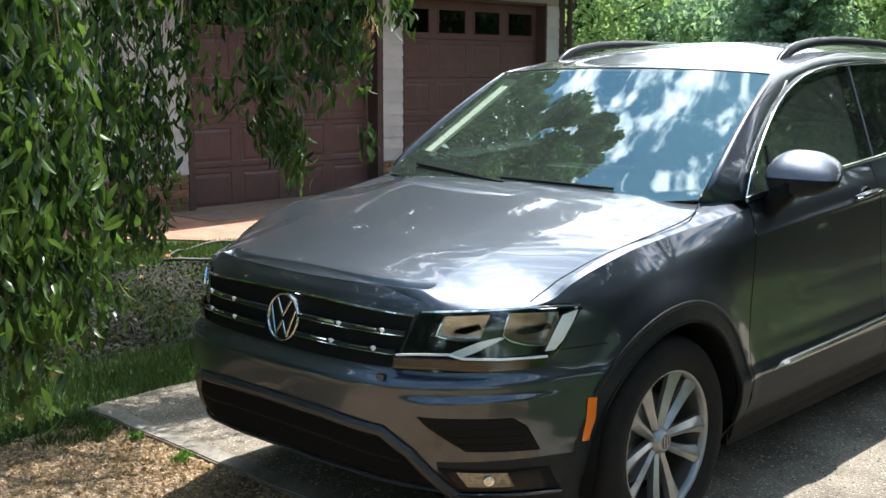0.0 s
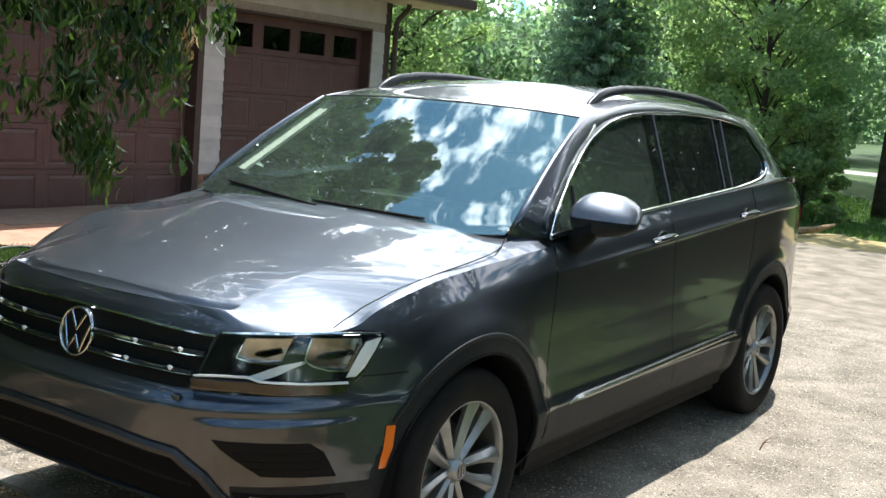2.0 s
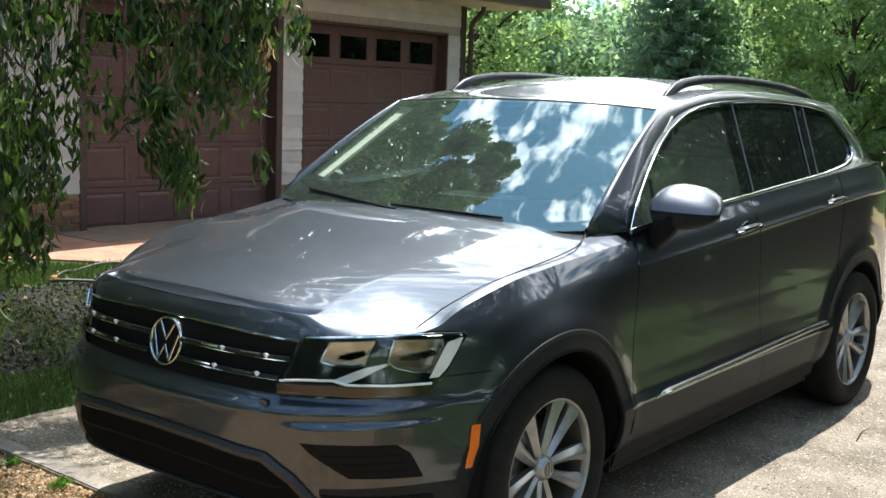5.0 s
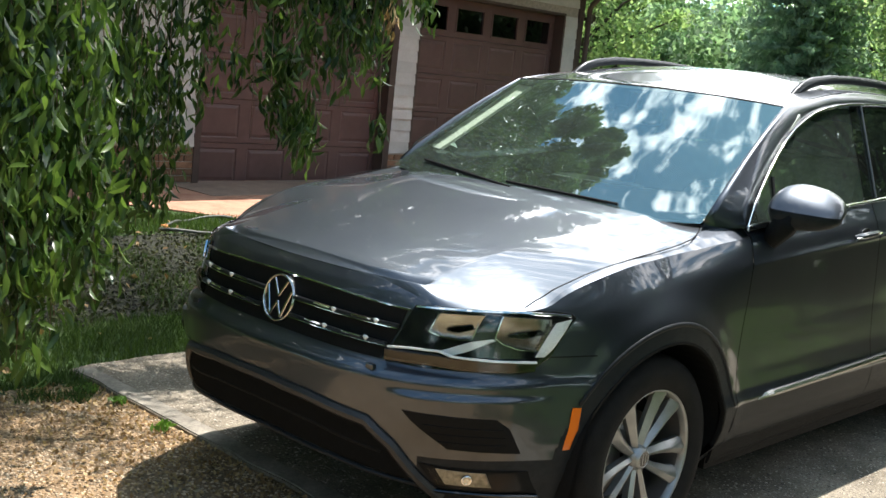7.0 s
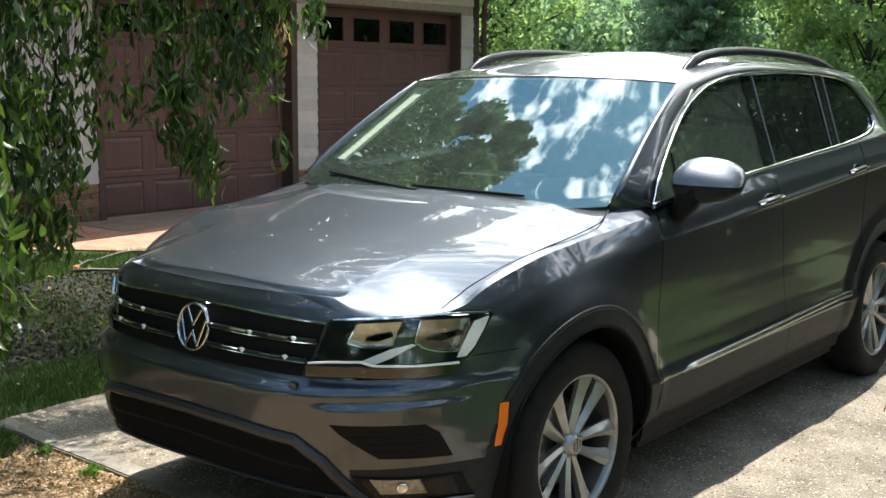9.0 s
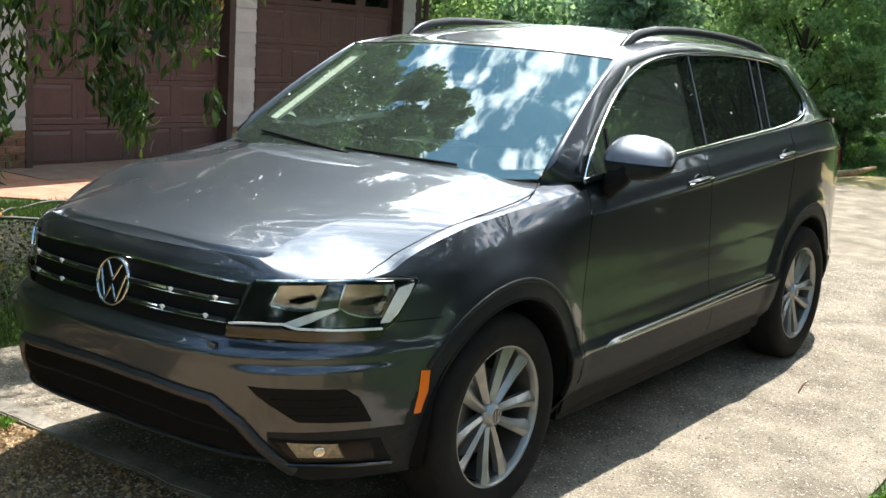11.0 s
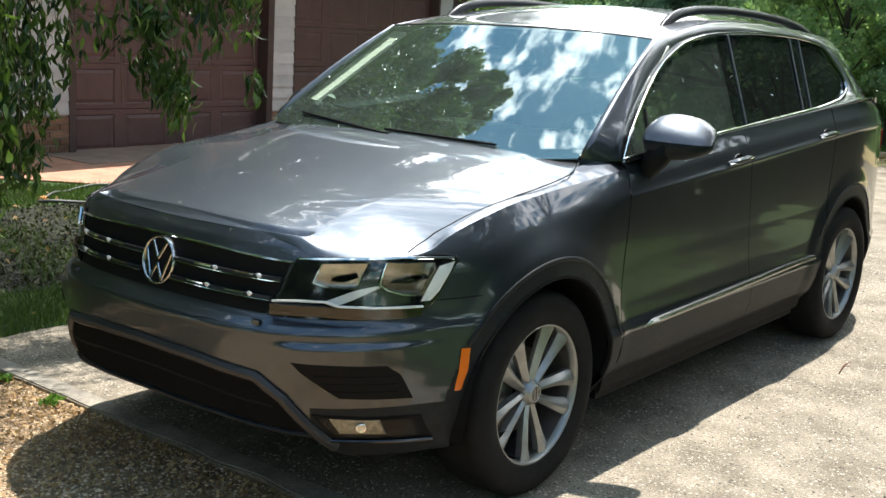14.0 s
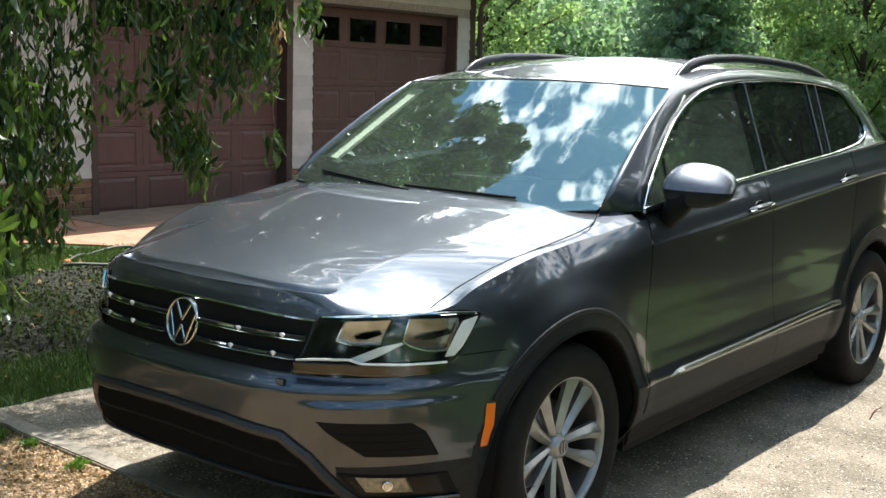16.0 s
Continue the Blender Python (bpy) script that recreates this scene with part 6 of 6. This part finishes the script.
# each group: place, lowest and highest height, width, twigs, leaf spread, leaves a metre
hang([(-.62, -1.42, .46, 2.5, .13, 4, .06, 78), (-.80, -1.20, .62, 2.5, .11, 3, .05, 78), (-.50, -1.60, .75, 2.5, .14, 4, .06, 78), (-1.0, -1.45, .45, 2.6, .22, 4, .07, 74),
      (-1.12, -.98, .95, 2.5, .07, 2, .05, 50), (-1.45, -1.35, .5, 2.7, .25, 6, .07, 70), (-1.9, -.9, .75, 2.7, .22, 5, .06, 70), (-.72, -1.34, .8, 2.5, .16, 3, .06, 78)], .0275, "near hanging leaves, glossy green")
# thin twigs with few leaves left on them
hang([(-.9, -1.3, .50, 2.5, .22, 5, .03, 7), (-1.5, -1.2, .55, 2.6, .30, 6, .03, 7), (-1.72, -.40, .70, 2.6, .12, 4, .03, 8), (-1.66, .30, 1.05, 2.6, .16, 4, .03, 9)], .022, "a few slim green leaves")
hang([(-1.66, -.47, .66, 2.6, .07, 4, .045, 66), (-1.75, -.38, .74, 2.6, .07, 4, .045, 66), (-1.80, -.20, 1.02, 2.6, .07, 3, .045, 62), (-1.88, -.04, 1.28, 2.6, .07, 3, .045, 58),
      (-1.92, .14, 1.16, 2.6, .04, 2, .04, 46), (-1.90, .20, 1.27, 2.6, .04, 1, .04, 46), (-1.66, .26, 1.28, 2.6, .08, 3, .045, 66), (-1.66, .37, 1.10, 2.6, .07, 3, .045, 66), (-1.64, .50, .92, 2.6, .05, 3, .04, 62),
      (-1.60, .60, 1.22, 2.6, .07, 3, .045, 70), (-1.55, .70, 1.38, 2.6, .07, 3, .045, 75), (-1.50, .84, 1.54, 2.6, .06, 3, .04, 75), (-1.47, 1.0, 1.72, 2.6, .07, 2, .04, 75),
      (-2.6, -1.5, .8, 2.9, .4, 14, .07, 55), (-2.85, -.62, .85, 2.9, .36, 9, .07, 60)], .0245, "hanging green leaves")
# one thin bare twig with a tuft at its end
bm = bmesh.new()
tube(bm, [(-1.45, .79, 1.75), (-1.44, .785, 1.5), (-1.43, .79, 1.30)], .003, 4)
part("twig", bm, M_TWIG, weep)
part("foliage", leaf_mesh("foliage", clump_points((-1.43, .79, 1.19), .075, 26, 1.3), .030, 3.1, droop=2.6, fold=.30, bend=.2), M_WEEP, weep, "tuft of leaves at a twig's end")
part("foliage", leaf_mesh("foliage", clump_points((-1.50, .86, 1.78), .06, 40, 2.2), .022, 3.1, droop=2.6, fold=.30, bend=.2), M_DEADLEAF, weep, "withered brown tuft on a twig")
# the arching limbs and the crown above
for k in range(11):
    a = -1.0 + k * .42
    r = 1.9 + .5 * math.sin(k * 2.1)
    ex, ey = TX + .4 + r * math.cos(a), TY + .3 + r * math.sin(a)
    bm = bmesh.new()
    tube(bm, [(TX + .4, TY + .15, 2.7), (TX + .5 + .4 * r * math.cos(a), TY + .2 + .4 * r * math.sin(a), 3.25), (ex, ey, 3.0), (ex + .25 * math.cos(a), ey + .25 * math.sin(a), 2.55)], [.05, .035, .02, .008], 6)
    part("limb", bm, M_BARK, weep, smooth=True)
# unseen clumps, the first and third lots added to shade mulch and siding
crown = [clump_points((-3.3 + rng.uniform(-1.2, 1.1), 1.5 + rng.uniform(-1.6, .7), 2.9 + rng.uniform(-.2, .4)), .40, 560, .6) for _ in range(26)]
crown += [clump_points((TX + .6 + rng.uniform(-1.9, 1.9), TY + .6 + rng.uniform(-1.9, 2.0), 2.9 + rng.uniform(-.25, .4)), .42, 560, .6) for _ in range(34)]
crown += [clump_points((-3.5 + rng.uniform(-1.3, 1.2), .8 + rng.uniform(-2.4, 1.5), 3.15 + rng.uniform(-.2, .35)), .42, 560, .6) for _ in range(34)]
# an unseen long limb added over the hood, to dapple the paint and concrete
for k in range(3):
    bm = bmesh.new()
    tube(bm, [(TX + .5, TY + .2, 3.0), (-2.3, -.4 + .3 * k, 3.6), (-1.6, -.1 + .34 * k, 3.65), (-1.15, .36 * k, 3.5)], [.05, .035, .022, .006], 6)
    part("limb", bm, M_BARK, weep, smooth=True)
crown += [clump_points((rng.uniform(-1.9, -1.0), rng.uniform(-.1, .8), 3.5 + rng.uniform(-.15, .25)), .28, 300, .6) for _ in range(9)]
part("crown", leaf_mesh("crown", np.concatenate(crown), .019, 2.6, droop=.8), M_WEEP, weep, "green crown of the weeping tree, spread out of view for shade")

# ---- grass, pebbles, litter ----


def blades(name, pts, height, width, material, label):
    n = len(pts)
    p = np.asarray(pts)
    a = rng.uniform(0, 6.283, n)
    h = height * rng.uniform(.5, 1.3, n)
    lean = rng.normal(size=(n, 2)) * .45
    d = np.stack([np.cos(a), np.sin(a)], 1) * width * .5
    tip = np.stack([p[:, 0] + lean[:, 0] * h, p[:, 1] + lean[:, 1] * h, p[:, 2] + h], 1)
    b0 = np.stack([p[:, 0] + d[:, 0], p[:, 1] + d[:, 1], p[:, 2]], 1)
    b1 = np.stack([p[:, 0] - d[:, 0], p[:, 1] - d[:, 1], p[:, 2]], 1)
    verts = np.stack([b0, b1, tip], 1).reshape(-1, 3)
    me = bpy.data.meshes.new(name)
    me.vertices.add(3 * n)
    me.vertices.foreach_set("co", verts.ravel())
    me.loops.add(3 * n)
    me.loops.foreach_set("vertex_index", np.arange(3 * n, dtype=np.int32))
    me.polygons.add(n)
    me.polygons.foreach_set("loop_start", np.arange(0, 3 * n, 3, dtype=np.int32))
    me.update(calc_edges=True)
    return single(name, me, material, label, "grass", "stuff")


def scatter(n, x0, x1, y0, y1, keep):
    out = []
    for x, y in zip(rng.uniform(x0, x1, n), rng.uniform(y0, y1, n)):
        if keep(x, y):
            out.append((x, y, ground_z(x, y)))
    return out


on_pad = lambda x, y: -1.97 < x < 1.82 and y > -.58
on_slab = lambda x, y: x < -5.72 + 1.1 * max(0, y - .6) * (y > 1.2) * .55
blades("lawn_grass", scatter(34000, -3.2, -1.75, -2.2, 2.6, lambda x, y: region(x, y) == 0 and not on_pad(x, y)), .055, .007, M_GRASS, "green grass along the drive's edge")
blades("lawn_grass", scatter(26000, -5.6, -4.0, -1.0, 2.3, lambda x, y: region(x, y) == 0 and not on_slab(x, y)), .055, .009, M_GRASS, "green grass before the pavement")
blades("lawn_grass", scatter(60000, 1.82, 4.6, -1.2, 7.0, lambda x, y: x < 2.2 and y < 5 or patchy(x, y, .12 * (x - 2.2) + .1 * abs(y - 3) - .3)), .07, .009, M_GRASS, "green grass beside the drive")
blades("lawn_grass", scatter(24000, -6, 3, 11.8, 20, lambda x, y: region(x, y) == 0), .06, .02, M_WEED, "green lawn beyond the drive")

blades("lawn_grass", scatter(16000, -4.5, -2.5, -1.5, 2.5, lambda x, y: region(x, y) == 2 and noise.noise(Vector((x * 2.3, y * 2.3, 7))) > .02), .05, .008, M_GRASS, "sparse grass among the ground cover")
blades("lawn_grass", scatter(16000, -2.6, -1.2, -1.7, -.6, lambda x, y: region(x, y) == 1 and not on_pad(x, y) and patchy(x * 2.2, y * 2.2, 1.5 * (x + 1.75) + .9 * (-.75 - y))), .05, .006, M_GRASS, "tufts of grass growing into the gravel")


def pebbles(name, pts, size, material, label, flat=.6):
    n = len(pts)
    c = np.asarray(pts)
    s = size * rng.uniform(.5, 1.5, (n, 1, 1))
    base = np.array([(1, 0, 0), (0, 1, 0), (-1, 0, 0), (0, -1, 0), (0, 0, 1), (.1, .1, -1)], float)
    v = base[None] * rng.uniform(.6, 1.3, (n, 6, 1)) * np.array([1, 1, flat])
    a = rng.uniform(0, 6.28, n)
    ca, sa = np.cos(a)[:, None], np.sin(a)[:, None]
    v = np.stack([v[..., 0] * ca - v[..., 1] * sa, v[..., 0] * sa + v[..., 1] * ca, v[..., 2]], -1) * s + c[:, None]
    f = np.array([(0, 1, 4), (1, 2, 4), (2, 3, 4), (3, 0, 4), (1, 0, 5), (2, 1, 5), (3, 2, 5), (0, 3, 5)])
    me = bpy.data.meshes.new(name)
    me.vertices.add(6 * n)
    me.vertices.foreach_set("co", v.ravel())
    me.loops.add(24 * n)
    me.loops.foreach_set("vertex_index", (np.arange(n)[:, None, None] * 6 + f).ravel().astype(np.int32))
    me.polygons.add(8 * n)
    me.polygons.foreach_set("loop_start", np.arange(0, 24 * n, 3, dtype=np.int32))
    me.update(calc_edges=True)
    return single(name, me, material, label, "gravel", "stuff")


pebbles("gravel", scatter(80000, -2.6, 3.2, -3.6, -.5, lambda x, y: region(x, y) == 1 and not on_pad(x, y) and (patchy(x, y, .5 * (-2.6 - y)) or y > -2.3) and (x < 1.4 or patchy(x, y, .6 * (x - 1.8)))), .0070, M_PEBBLE, "tan pebbles and dry leaf bits")
pebbles("mulch_chips", scatter(11000, -4.6, -2.5, -1.2, 2.6, lambda x, y: region(x, y) == 2), .010, mat("mulch_bits", (.020, .020, .014), .9, island=.9), "dark mulch bits with pale stones", .5)

pebbles("stone_chips", [(x, y, -.0010) for x, y, z in scatter(110000, -1.95, 2.3, -.46, 6.0, lambda x, y: x < 1.77 + .9 * smooth_step(5, 11, y))], .0068, M_CHIP, "pale stone chips set in the concrete drive", .35)
lie = lambda pts, dz: np.array([(x, y, z + dz) for x, y, z in pts])
single("leaf_litter", leaf_mesh("leaf_litter", lie(scatter(15000, -2.4, 1.4, -2.4, -.5, lambda x, y: region(x, y) == 1 and not on_pad(x, y) and rng.uniform() < .25 + .75 * smooth_step(-1.5, -.6, y)), .009), .0135, 1.7, up=np.array([0, 0, 2.2]), fold=.3), M_DEADLEAF, "dry tan leaves strewn over the gravel", "leaf litter", "stuff")
single("ground_cover", leaf_mesh("ground_cover", lie(scatter(8000, -4.7, -2.4, -1.6, 2.6, lambda x, y: region(x, y) == 2), .025), .020, 1.6, up=np.array([0, 0, 1.5]), fold=.2), M_COVER, "low speckled ground cover on dark mulch", "ground cover", "stuff")
single("leaf_litter", leaf_mesh("leaf_litter", lie(scatter(80, -4.8, -1.9, -1.6, 2.4, lambda x, y: True), .035), .030, 1.7, up=np.array([0, 0, 1.5]), fold=.4), M_DEADLEAF, "fallen brown leaves on grass and mulch", "leaf litter", "stuff")


single("clover", leaf_mesh("clover", lie(scatter(17000, 1.78, 2.6, -.3, 4.0, lambda x, y: x > 1.83 + .05 * noise.noise(Vector((x * 9, y * 9, 2))) and noise.noise(Vector((x * 5, y * 5, 6))) > 2.2 * max(0.0, x - 2.2, .05 - y, y - 3.5) - .4), .045), .024, 1.25, up=np.array([0, 0, 2.4]), fold=.2), M_WEED, "bright green clover along the drive's edge", "clover", "stuff")

# small weeds along the drive's edge
for x, y, r in ((-1.60, -.66, .07), (-1.40, -.63, .05), (-1.02, -.64, .06), (1.86, .25, .07), (1.90, .05, .06)):
    g = ground_z(x, y)
    w = thing("weed", "small green weed at the concrete's edge", "weed", None, "weeds along the drive")
    bm = bmesh.new()
    tube(bm, [(x, y, g - .01), (x + .004, y, g + .03)], [.003, .002], 5)
    part("stem", bm, M_TWIG, w)
    part("leaves", leaf_mesh("leaves", clump_points((x, y, g + .022), r * .8, 46, .3), .015, 2.4, up=np.array([0, 0, 1.2]), fold=.2), M_WEED, w, "green weed leaves")
